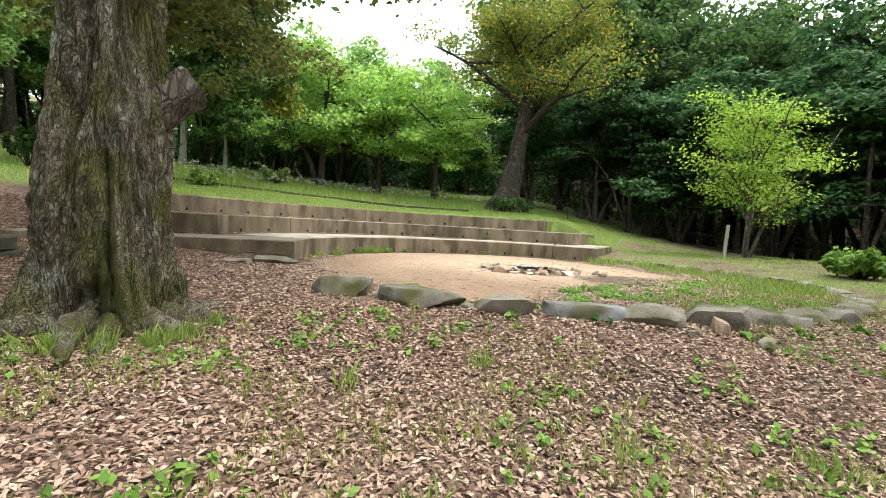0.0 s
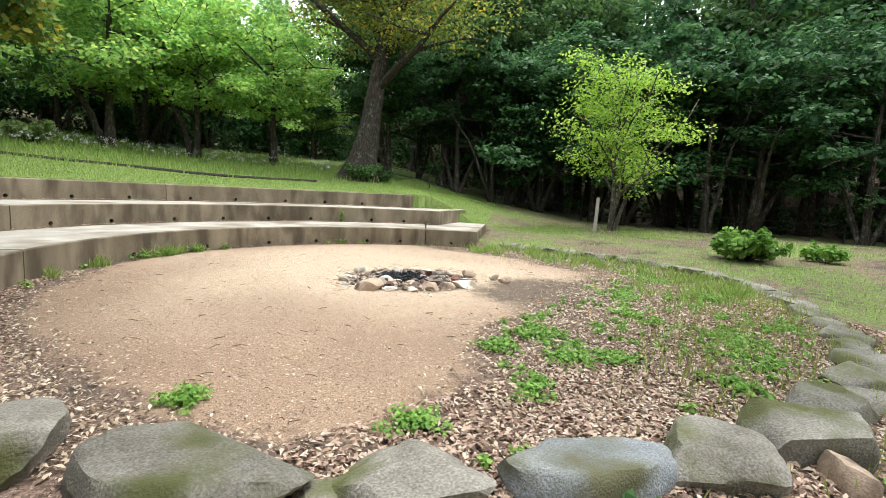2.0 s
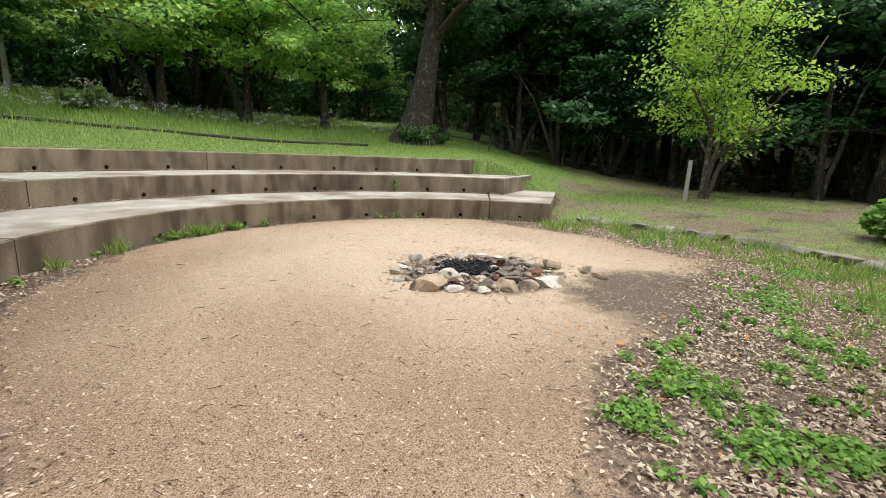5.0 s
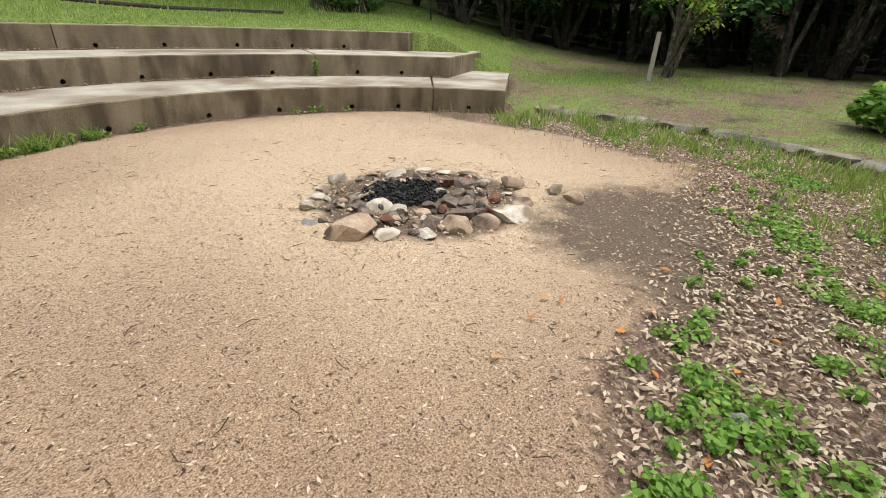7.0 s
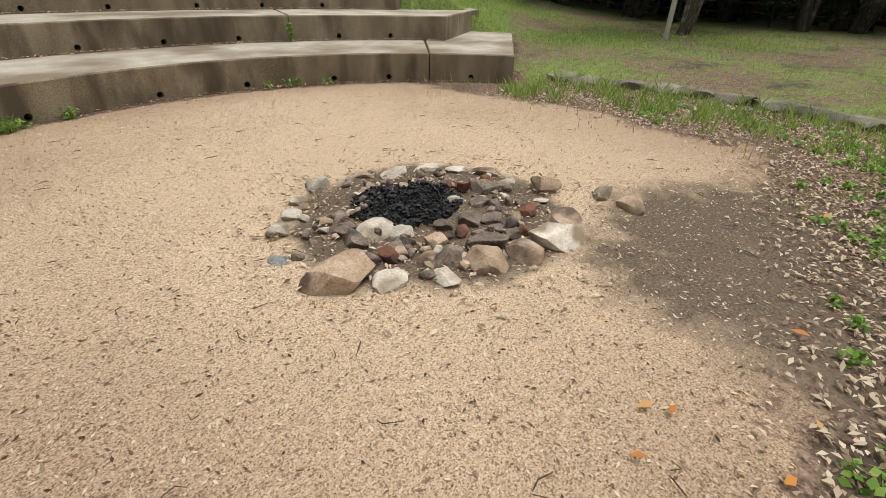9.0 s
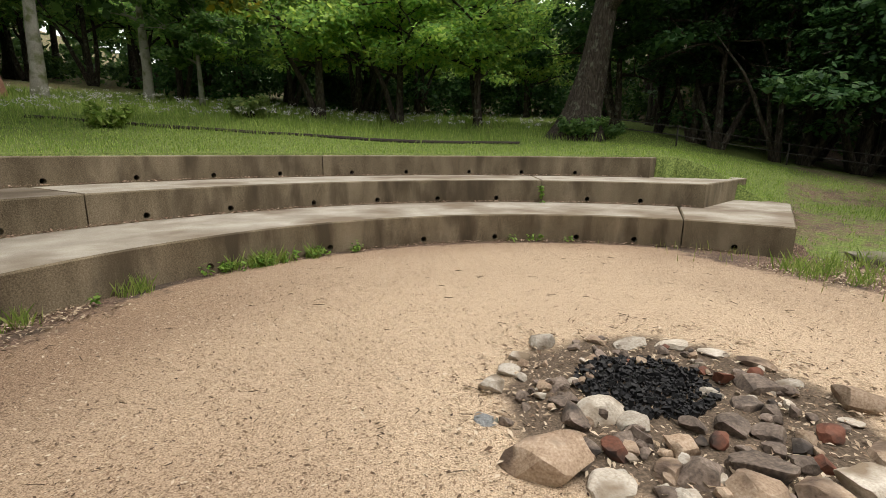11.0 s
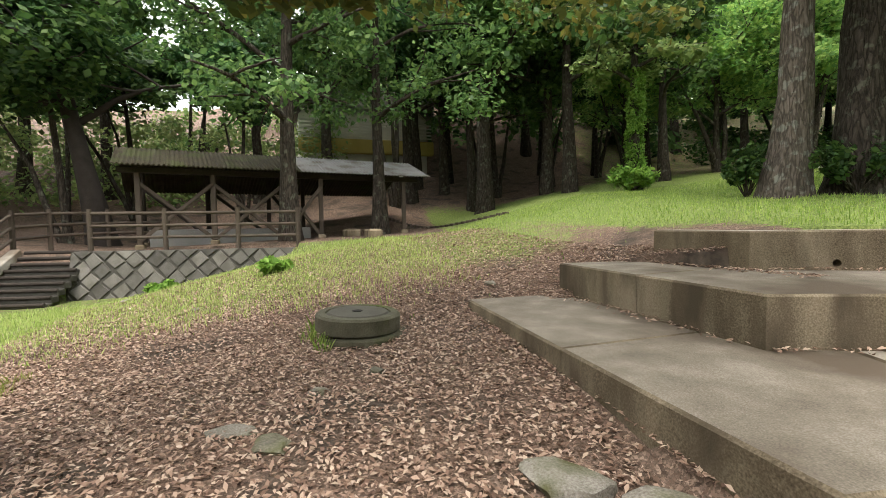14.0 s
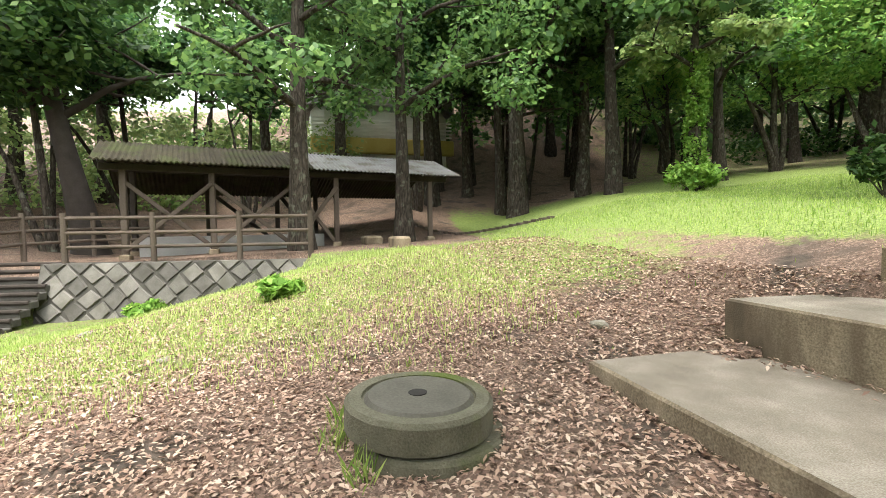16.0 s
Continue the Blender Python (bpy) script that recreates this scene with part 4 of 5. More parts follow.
for k in range(7):
    a = radians(-150 + k * 28)
    bm = bmesh.new()
    p0 = Vector((0.5 * math.cos(a), 0.5 * math.sin(a), 0.03))
    path = limb_path(rr_, p0, Vector((math.cos(a), math.sin(a), -0.12)), rr_.uniform(0.8, 1.25), 5, 0.1, 0.25)
    tube(bm, path, [0.13, 0.105, 0.08, 0.06, 0.04, 0.015], 10, 0.3, k)
    part("root", bm, BARK_OLD, old, smooth=True)
cs = []
for k in range(60):
    a, q = rr_.uniform(0, 6.28), 4.2 * math.sqrt(rr_.random())
    if q * math.cos(a) < -1.7:
        continue
    cs.append((q * math.cos(a) - 0.2, q * math.sin(a) + 2.6, 5.2 + 2.6 * rr_.random() - 0.06 * q * q * rr_.random(), 0.9, 0.5))
bm = bmesh.new()
for k in range(8):
    path = limb_path(rr_, Vector((0.1, 0, 3.8 + 0.25 * k)), Vector((math.cos(k * 2.3), math.sin(k * 2.3) + 0.7, 0.5)), 3.6, 6, 0.05, 0.2)
    tube(bm, path, [0.2, 0.17, 0.14, 0.1, 0.07, 0.05, 0.02], 8, 0.1)
part("limb", bm, BARK, old, smooth=True)
cr = new("crown", leaves_mesh("crown", cs, 300, 0.075, LEAF_OLIVE, 0.7, 77))
cr.parent = old
bm = bmesh.new()
path = [Vector(p) for p in ((0.1, 0.1, 3.7), (0.0, 0.9, 4.1), (-0.2, 1.8, 4.0), (-0.45, 2.5, 3.6), (-0.6, 3.0, 3.3))]
tube(bm, path, [0.12, 0.09, 0.06, 0.035, 0.012], 8, 0.1)
tube(bm, [Vector(p) for p in ((0.1, 0.2, 4.2), (0.6, 1.6, 4.7), (1.0, 3.0, 4.6), (1.2, 4.4, 4.4))], [0.12, 0.09, 0.05, 0.015], 8, 0.1)
tube(bm, [Vector(p) for p in ((-0.1, 0.2, 4.0), (-0.9, 1.8, 4.8), (-1.4, 3.4, 5.0), (-1.6, 5.2, 4.9))], [0.12, 0.09, 0.05, 0.015], 8, 0.1)
part("low_limb", bm, BARK, old, "low drooping leafy limb", smooth=True)
cs = [(-0.55 + rr_.gauss(0, 0.28), 2.5 + rr_.gauss(0, 0.3), 3.45 + rr_.gauss(0, 0.22), 0.34, 0.22) for k in range(16)]
for k in range(74):
    q, w = rr_.uniform(1.5, 7.2), rr_.uniform(-1, 1)
    cs.append((w * (0.6 + 0.45 * q) - 0.3, q, 4.2 + rr_.uniform(0, 1.4) - 0.05 * q, 0.5, 0.28))
cr = new("low_crown", leaves_mesh("low_crown", cs, 120, 0.075, LEAF_OLIVE, 0.7, 78))
cr.parent = old

# woods all round: a few kinds of tree, planted again and again
W1 = tree(21, 13, 0.28, 4.2, 4.3, 4, None, LEAF_DARK, BARK, "dark evergreen woodland tree", 80, 100, 0.17, 0.3, (0.02, 0), 9, place(27, 24), 1.4, 7, "woodland trees")
W2 = tree(22, 14, 0.32, 4.6, 4.8, 5, None, LEAF_MID, BARK, "tall leafy woodland tree", 80, 100, 0.17, 0.3, (-0.02, 0.02), 9, place(-20, 22), 1.4, 7, "woodland trees")
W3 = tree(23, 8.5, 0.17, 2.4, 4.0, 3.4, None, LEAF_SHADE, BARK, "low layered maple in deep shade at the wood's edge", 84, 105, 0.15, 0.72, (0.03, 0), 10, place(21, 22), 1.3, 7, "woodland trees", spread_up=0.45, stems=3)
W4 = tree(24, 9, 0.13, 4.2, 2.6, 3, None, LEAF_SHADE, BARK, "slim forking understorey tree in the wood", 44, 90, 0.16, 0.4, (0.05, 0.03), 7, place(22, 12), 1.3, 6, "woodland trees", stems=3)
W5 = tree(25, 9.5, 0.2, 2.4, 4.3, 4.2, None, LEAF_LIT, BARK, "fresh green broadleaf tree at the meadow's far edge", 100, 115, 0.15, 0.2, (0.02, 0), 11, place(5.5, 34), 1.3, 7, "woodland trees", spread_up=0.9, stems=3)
rw = random.Random(31)
taken = []


def wood(n, a0, a1, r0, r1, kinds, gapm=2.2, size=(0.8, 1.2)):
    k = tries = 0
    while k < n and tries < n * 30:
        tries += 1
        a, q = rw.uniform(a0, a1), math.sqrt(rw.uniform(r0 * r0, r1 * r1))
        p = at(q, a)
        if any((p.x - x) ** 2 + (p.y - y) ** 2 < gapm * gapm for x, y in taken):
            continue
        u, v = uv_of(p.x, p.y)
        if -3 < u < 10 and v > -7:
            continue
        if -44 < p.x < -17 and abs(p.y - 8.7 + 0.165 * p.x) < 1.5:
            continue
        if -12.5 < p.x < 4 and 14 < p.y < 34 and a > 90:
            continue
        taken.append((p.x, p.y))
        plant(rw.choice(kinds), p.x, p.y, rw.uniform(0, 360), rw.uniform(*size))
        k += 1


wood(15, -50, 56, 18.5, 23, (W3, W4, W3), 2.6, (0.85, 1.15))
wood(34, -80, 60, 22, 34, (W1, W1, W4, W3, W1), 2.7, (1.05, 1.5))
wood(20, -60, 60, 33, 44, (W1, W2), 3.0, (1.5, 1.9))
wood(15, 66, 112, 25.5, 33, (W5, W5, MAPLE), 2.8, (0.75, 1.05))
wood(10, 84, 108, 36, 46, (W5, W5, W2), 3.0, (0.6, 0.85))
wood(20, 108, 140, 36, 54, (W2, W5, W2), 2.8, (0.9, 1.3))
wood(26, 140, 178, 25, 44, (W1, W2, W4, W4, W2), 2.4, (0.9, 1.35))
wood(15, 176, 216, 23, 40, (W2, W1, W4), 2.8, (0.9, 1.25))
wood(8, 215, 275, 20, 30, (W1, W2), 4, (1.0, 1.3))

for x, y, q in ((10.4, 28.6, 1.0), (3.6, 29.4, 1.05)):
    plant(MAPLE, x, y, rw.uniform(0, 360), q)
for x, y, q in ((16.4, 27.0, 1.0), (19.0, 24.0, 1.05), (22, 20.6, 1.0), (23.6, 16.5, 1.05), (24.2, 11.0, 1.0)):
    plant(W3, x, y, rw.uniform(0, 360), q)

for x, y, q in ((-17, 30.5, 1.0), (-14, 33, 1.05), (-20.5, 27.5, 0.9)):
    plant(W5, x, y, rw.uniform(0, 360), q)

# undergrowth closing the woods low down
rg2 = random.Random(12)
cs = []
for k in range(620):
    a, q = rg2.uniform(-80, 140), rg2.uniform(30, 44)
    if 92 < a < 140:
        q += 12
    p = at(q, a)
    cs.append((p.x, p.y, land(p.x, p.y) + rg2.uniform(0.2, 1.6), rg2.uniform(0.7, 1.4), rg2.uniform(0.5, 1.0)))
tagged(new("thicket", leaves_mesh("thicket", [(p.x, p.y, land(p.x, p.y) + 0.2 + 3.6 * rg2.random() ** 1.3, rg2.uniform(0.6, 1.3), rg2.uniform(0.4, 0.8)) for p in (at(rg2.uniform(31, 44), rg2.uniform(176, 216)) for _ in range(330))], 70, 0.16, LEAF_PALE, 0.8, 15)), "sunlit pale green thicket beyond the stairs", "thicket", kind="stuff")
tagged(new("undergrowth", leaves_mesh("undergrowth", cs, 70, 0.2, LEAF_DARK, 0.8, 5)), "dark leafy undergrowth filling the woods", "undergrowth", kind="stuff")
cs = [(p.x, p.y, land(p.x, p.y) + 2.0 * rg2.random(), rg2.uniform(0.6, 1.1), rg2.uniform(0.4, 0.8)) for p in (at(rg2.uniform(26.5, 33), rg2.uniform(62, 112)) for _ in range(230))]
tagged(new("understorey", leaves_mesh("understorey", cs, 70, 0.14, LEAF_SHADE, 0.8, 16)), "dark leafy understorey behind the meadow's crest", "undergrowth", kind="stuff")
cs = []
for k in range(1900):
    a = rg2.uniform(-90, 230)
    q = rg2.uniform(44, 62) + (10 if 92 < a < 140 else 0)
    if a > 172 and rg2.random() < 0.85:
        continue
    p = at(q, a)
    cs.append((p.x, p.y, land(p.x, p.y) + (5 if 66 < a < 108 else 10 if 108 < a < 142 else 15) * rg2.random() ** 1.4, rg2.uniform(1.2, 2.4), rg2.uniform(0.8, 1.6)))
tagged(new("far_woods", leaves_mesh("far_woods", cs, 80, 0.42, LEAF_DARK, 0.8, 6)), "dense dark woods closing the view", "woods", kind="stuff")


# ---- built things to the west ----
def bar(bm, a, b, w, d=None):
    """A squared timber from a to b with eased edges."""
    a, b = Vector(a), Vector(b)
    q = (b - a).to_track_quat("Z", "Y").to_matrix().to_4x4()
    g = bmesh.ops.create_cube(bm, size=1.0)
    bmesh.ops.transform(bm, verts=g["verts"], matrix=Matrix.Translation((a + b) / 2) @ q @ Matrix.Diagonal((w, d or w, (b - a).length, 1)))
    es = {e for v in g["verts"] for e in v.link_edges}
    bmesh.ops.bevel(bm, geom=list(es), offset=min(w, d or w) * 0.12, segments=1, affect="EDGES")


def log(bm, a, b, r, seg=10):
    tube(bm, [Vector(a), Vector(a).lerp(Vector(b), 0.5), Vector(b)], [r, r * 1.02, r], seg)


def one(name, a, b, w, mat, parent, d=None, round_=False, label=""):
    bm = bmesh.new()
    (log(bm, a, b, w / 2) if round_ else bar(bm, a, b, w, d))
    return part(name, bm, mat, parent, label, smooth=False)


def fence(posts, label, rails=(0.35, 0.68, 1.02), post_h=1.15, w=0.13, zbase=None):
    t = thing("fence", label, "fence", "log-pattern fences")
    tops = []
    for (u, v, z) in posts:
        p = wp(u, v, z)
        one("post", p - Vector((0, 0, 0.1)), p + Vector((0, 0, post_h)), w, WOOD_GREY, t, round_=True)
        tops.append(p)
    for a, b in zip(tops, tops[1:]):
        for r in rails:
            one("rail", a + Vector((0, 0, r)), b + Vector((0, 0, r)), 0.085, WOOD_GREY, t, round_=True)
    return t


WT = 0.78
fence([(0.0, -0.2, WT), (1.95, -0.2, WT), (3.9, -0.2, WT), (5.55, -0.2, WT)], "grey-brown three-rail fence standing on the stone wall")
fence([(-2.05, 1.75, -0.36), (-2.05, 0.7, 0.22), (-2.05, -0.35, 0.78)], "grey-brown handrail fence sloping down beside the stairs")
fence([(-2.05, -0.35, 0.78), (-2.0, -1.7, 0.85), (-1.2, -3.2, 0.9), (0.6, -3.4, 0.9)], "dark three-rail fence behind the head of the stairs")

# retaining wall: stones set in diamond courses on a mortar bed
wall = thing("retaining_wall", "low stone wall of pale diamond-laid blocks with dark joints", "wall", kind="structure")
bm = bmesh.new()
for (ua, ub, va, vb, za, zb) in ((-0.35, 5.75, -0.45, 0.05, -0.6, WT - 0.01),):
    vs = [wp(ua, vb + 0.38, za), wp(ub, vb + 0.38, za), wp(ub, va, za), wp(ua, va, za), wp(ua, vb, zb), wp(ub, vb, zb), wp(ub, va, zb), wp(ua, va, zb)]
    q = [bm.verts.new(v) for v in vs]
    for f in ((0, 1, 5, 4), (1, 2, 6, 5), (2, 3, 7, 6), (3, 0, 4, 7), (4, 5, 6, 7), (3, 2, 1, 0)):
        bm.faces.new([q[i] for i in f])
part("mortar_bed", bm, MORTAR, wall)
rs_ = random.Random(3)
zb0, zt0 = -0.6, WT
for row in range(-1, 7):
    for col in range(0, 15):
        cu = -0.3 + col * 0.54 + (0.27 if row % 2 else 0)
        cz = zb0 + row * 0.27 + 0.05
        h = 0.252
        poly = [(cu - h, cz), (cu, cz - h), (cu + h, cz), (cu, cz + h)]
        poly = [(min(5.72, max(-0.33, a + rs_.uniform(-0.04, 0.04))), min(zt0, max(zb0, b + rs_.uniform(-0.04, 0.04)))) for a, b in poly]
        area = abs(sum(poly[i][0] * poly[(i + 1) % 4][1] - poly[(i + 1) % 4][0] * poly[i][1] for i in range(4))) / 2
        if area < 0.012:
            continue
        bm = bmesh.new()
        ca_, cz_ = sum(p[0] for p in poly) / 4, sum(p[1] for p in poly) / 4
        lo, hi = [], []
        for a, b in poly:
            dv = 0.05 + 0.38 * (zt0 - b) / (zt0 - zb0)
            lo.append(bm.verts.new(wp(a, dv - 0.05, b)))
            a2, b2 = ca_ + (a - ca_) * 0.84, cz_ + (b - cz_) * 0.84
            hi.append(bm.verts.new(wp(a2, 0.05 + 0.38 * (zt0 - b2) / (zt0 - zb0) + 0.035 + rs_.uniform(0, 0.015), b2)))
        try:
            bm.faces.new(hi)
            for i in range(4):
                bm.faces.new((lo[i], lo[(i + 1) % 4], hi[(i + 1) % 4], hi[i]))
        except ValueError:
            bm.free()
            continue
        part("stone", bm, WALL_STONE, wall)

# stairs of logs and earth
stairs = thing("stairs", "earth stairs with dark log treads and concrete sides", "stairs", kind="structure")
for i in range(9):
    f = i / 8
    z, v = -0.42 + 1.17 * f, 1.55 - 1.95 * f
    one("tread_log", wp(-1.8, v, z), wp(-0.06, v, z), 0.10, WOOD_DARK, stairs, round_=True)
    bm = bmesh.new()
    bar(bm, wp(-0.93, v + 0.02, z - 0.06), wp(-0.93, v - 0.26, z - 0.06), 1.76, 0.16)
    part("tread", bm, MORTAR, stairs)
one("side_kerb", wp(-1.95, 1.9, -0.47), wp(-1.95, -0.35, 0.77), 0.26, CONCRETE_TOP, stairs, 0.24)

# open shed
shed = thing("shed", "open timber shed with mossy corrugated roof and braced posts", "shed")
F0, F1 = Vector((-14.1, 4.65)), Vector((-15.8, 13.1))
SD = (F1 - F0).normalized()
SB = Vector((-SD.y, SD.x))


def sp(s, d, z):
    q = F0 + SD * s + SB * d
    return Vector((q.x, q.y, z))


SL = (F1 - F0).length
post_s = [0.0, 2.0, 4.1, 5.4, SL]
for s in post_s:
    for d in (0.0, 2.6):
        z0 = land(*sp(s, d, 0)[:2])
        # Rear posts are darker than the front ones.
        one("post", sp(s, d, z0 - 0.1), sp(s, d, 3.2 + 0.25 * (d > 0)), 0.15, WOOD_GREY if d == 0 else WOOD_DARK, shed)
        one("footing", sp(s, d, z0 - 0.1), sp(s, d, z0 + 0.14), 0.26, CONCRETE, shed)
for s0, s1 in ((0.0, 2.0), (2.0, 4.1), (4.1, 5.4)):
    one("brace", sp(s0, 0.02, 2.75), sp(s1, 0.02, 1.0), 0.11, WOOD_GREY, shed)
    one("brace", sp(s0, -0.06, 1.0), sp(s1, -0.06, 2.75), 0.11, WOOD_GREY, shed)
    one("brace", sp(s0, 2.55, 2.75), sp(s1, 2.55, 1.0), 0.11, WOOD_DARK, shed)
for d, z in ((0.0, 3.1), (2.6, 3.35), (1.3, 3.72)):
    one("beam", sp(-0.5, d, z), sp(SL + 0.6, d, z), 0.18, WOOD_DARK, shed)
bm = bmesh.new()
bar(bm, sp(0.2, 1.2, 0.95), sp(5.3, 1.2, 0.95), 0.14, 0.75)
part("low_wall", bm, PLASTER, shed, "low grey rendered wall")


def corrugated(s0, s1, mat, label, d0, z0, d1, z1):
    bm = bmesh.new()
    k = int((s1 - s0) / 0.03)
    rows = []
    for dd, zz in ((d0, z0), ((d0 + d1) / 2, (z0 + z1) / 2), (d1, z1)):
        rows.append([(s0 + (s1 - s0) * i / k, dd, zz + 0.022 * math.sin(2 * math.pi * i / 4.2)) for i in range(k + 1)])
    vt = [[bm.verts.new(sp(*p)) for p in r] for r in rows]
    vb = [[bm.verts.new(sp(a, b, c - 0.035)) for a, b, c in r] for r in rows]
    for a, b in zip(vt, vt[1:]):
        for i in range(k):
            bm.faces.new((a[i], a[i + 1], b[i + 1], b[i]))
    for a, b in zip(vb, vb[1:]):
        for i in range(k):
            bm.faces.new((b[i], b[i + 1], a[i + 1], a[i]))
    for i in range(k):
        bm.faces.new((vt[0][i], vb[0][i], vb[0][i + 1], vt[0][i + 1]))
        bm.faces.new((vt[2][i], vt[2][i + 1], vb[2][i + 1], vb[2][i]))
    for i in (0, k):
        for r in (0, 1):
            bm.faces.new((vt[r][i], vt[r + 1][i], vb[r + 1][i], vb[r][i]))
    return part("roof", bm, mat, shed, label)


corrugated(-0.6, 4.6, ROOF_MOSS, "mossy roof sheets", -0.55, 3.22, 1.3, 3.92)
corrugated(4.605, SL + 0.9, ROOF_BARE, "bare grey roof sheets", -0.55, 3.22, 1.3, 3.92)
# Rear slope added out of sight, carried low to block light and hide the bank.
corrugated(-0.6, SL + 0.9, ROOF_MOSS, "mossy roof sheets", 4.3, 2.75, 1.33, 3.93)

# concrete trough and low kerb in the yard
for (x, y, s) in ((-12.0, 11.2, 0.42), (-15.2, 11.0, 0.55)):
    bm = bmesh.new()
    z = land(x, y)
    bar(bm, (x, y, z - 0.05), (x, y, z + 0.26), s * 1.9, s)
    tagged(part("concrete_block", bm, CONCRETE), "low concrete block on leaf-strewn ground", "block")
bm = bmesh.new()
for i in range(26):
    x, y = -19.6 + i * 0.27, 13.0 + i * 0.12
    z = land(x, y)
    bar(bm, (x, y, z - 0.1), (x, y, z + 0.08), 0.31, 0.12)
tagged(part("edging", bm, WOOD_GREY), "low dark log edging along the path", "edging", kind="stuff")

# manhole shaft
mh = thing("manhole", "raised mossy concrete manhole ring with iron lid", "manhole", m=pose(-3.36, 9.42, land(-3.36, 9.42) - 0.06))
for nm, r_, za, zb, mt in (("base_ring", 0.475, -0.2, 0.125, MANHOLE), ("upper_ring", 0.465, 0.14, 0.335, MANHOLE), ("lid", 0.345, 0.29, 0.342, IRON)):
    bm = bmesh.new()
    prof = [(r_ - 0.03, za), (r_, za + 0.02), (r_, zb - 0.025), (r_ - 0.025, zb)]
    if nm == "upper_ring":
        prof += [(0.36, zb), (0.355, zb - 0.02)]
    rings = [[bm.verts.new((q * (1 + 0.012 * noise.noise((math.cos(t) * 3, math.sin(t) * 3, z * 4))) * math.cos(t), q * math.sin(t), z)) for t in [2 * math.pi * k / 40 for k in range(40)]] for q, z in prof]
    for a, b in zip(rings, rings[1:]):
        for k in range(40):
            bm.faces.new((a[k], a[(k + 1) % 40], b[(k + 1) % 40], b[k]))
    bm.faces.new(rings[-1])
    o = part(nm, bm, mt, mh)
    if nm == "base_ring":
        o.location = (0.03, 0.07, 0)
    else:
        o.rotation_euler = (radians(-1.5), radians(1.2), 0)
# Flat black disc on the lid, painted as the shade of a recess.
bm = bmesh.new()
tube(bm, [Vector((0.0, 0.0, 0.33)), Vector((0, 0, 0.346))], [0.06, 0.06], 16)
part("grip", bm, DARK_HOLE, mh, "dark round disc drawn as a grip recess")

# stake beside the young tree
one_ = thing("stake", "leaning bleached timber stake beside the young tree", "stake", m=place(15.95, 13.25))
one("pole", (0, 0, -0.2), (0.16, 0.05, 1.2), 0.12, WOOD_PALE, one_, round_=True)

# steel rail at the wood's edge
rail = thing("railing", "low dark steel railing at the wood's edge", "railing")
RP = [(13.8, 23.9), (16.2, 22.9), (19, 20.9), (22, 17.8), (24, 13.4), (25, 8), (24.5, 3)]
for x, y in RP:
    one("post", (x, y, land(x, y) - 0.1), (x, y, land(x, y) + 0.75), 0.06, STEEL, rail, round_=True)
for (a, b), (c, d) in zip(RP, RP[1:]):
    for hh in (0.4, 0.7):
        one("rail", (a, b, land(a, b) + hh), (c, d, land(c, d) + hh), 0.035, STEEL, rail, round_=True)

# house beyond the trees
house = thing("house", "pale house with slatted balcony seen through trees", "house")
HM = pose(-35.5, 14.6, land(-35.5, 14.6) - 1.0, 0, 0, 90)
for nm, a, b, w, d, mt in (("wall", (0, 0, -2), (0, 0, 4.6), 9.4, 7, FACADE), ("parapet", (0, -3.9, 0.9), (0, -3.9, 1.9), 9.6, 0.5, YELLOW_WALL), ("roof", (0, 0, 4.6), (0, 0, 5.0), 10.4, 8, ROOF_BARE)):
    bm = bmesh.new()
    bar(bm, HM @ Vector(a), HM @ Vector(b), d, w)
    part(nm, bm, mt, house)
for i in range(5):
    one("balcony_rail", HM @ Vector((-4.7, -3.9, 2.15 + 0.24 * i)), HM @ Vector((4.7, -3.9, 2.15 + 0.24 * i)), 0.09, FACADE, house)


# ---- ground cover ----
def blades(name, spots, mat, hmin, hmax, width, seed, label, category, lean=0.45):
    rg = np.random.default_rng(seed)
    p = np.asarray(spots, dtype=float)
    n = len(p)
    a = rg.uniform(0, 2 * np.pi, n)
    hgt = rg.uniform(hmin, hmax, n) * (p[:, 3] if p.shape[1] > 3 else 1)
    side = np.stack([np.cos(a), np.sin(a), np.zeros(n)], 1) * (width * rg.uniform(0.6, 1.3, n))[:, None]
    la = rg.uniform(0, 2 * np.pi, n)
    off = np.stack([np.cos(la), np.sin(la), np.zeros(n)], 1) * (hgt * lean * rg.random(n))[:, None]
    base = p[:, :3]
    v = np.empty((n, 4, 3))
    v[:, 0], v[:, 1] = base - side * 0.5, base + side * 0.5
    up = np.array([0, 0, 1.0])
    v[:, 2] = base + off * 0.9 + up * hgt[:, None] + side * 0.08
    v[:, 3] = base + off * 0.35 + up * (hgt * 0.55)[:, None] - side * 0.45
    return tagged(new(name, quads(name, v.reshape(-1, 3), n, mat)), label, category, kind="stuff")


def scatter(n, x0, x1, y0, y1, accept, seed):
    rnd = random.Random(seed)
    out = []
    for _ in range(n):
        x, y = rnd.uniform(x0, x1), rnd.uniform(y0, y1)
        w = accept(x, y)
        if w > 0 and rnd.random() < w:
            out.append((x, y, land(x, y), 0.6 + 0.4 * rnd.random()))
    return out


def grassy(x, y):
    if under_tiers(x, y):
        return 0
    r, a = polar(x, y)
    g = cover(x, y)[1]
    if r < 5.3:
        return 0.4 * g
    return g if g > 0.5 else 0.25 * g


sp1 = scatter(135000, -13, 18, 10, 27, lambda x, y: grassy(x, y) if polar(x, y)[0] > 8.7 or x < -3.6 else 0, 1)
sp1 += scatter(9000, -12, -3, 3, 12, grassy, 2)
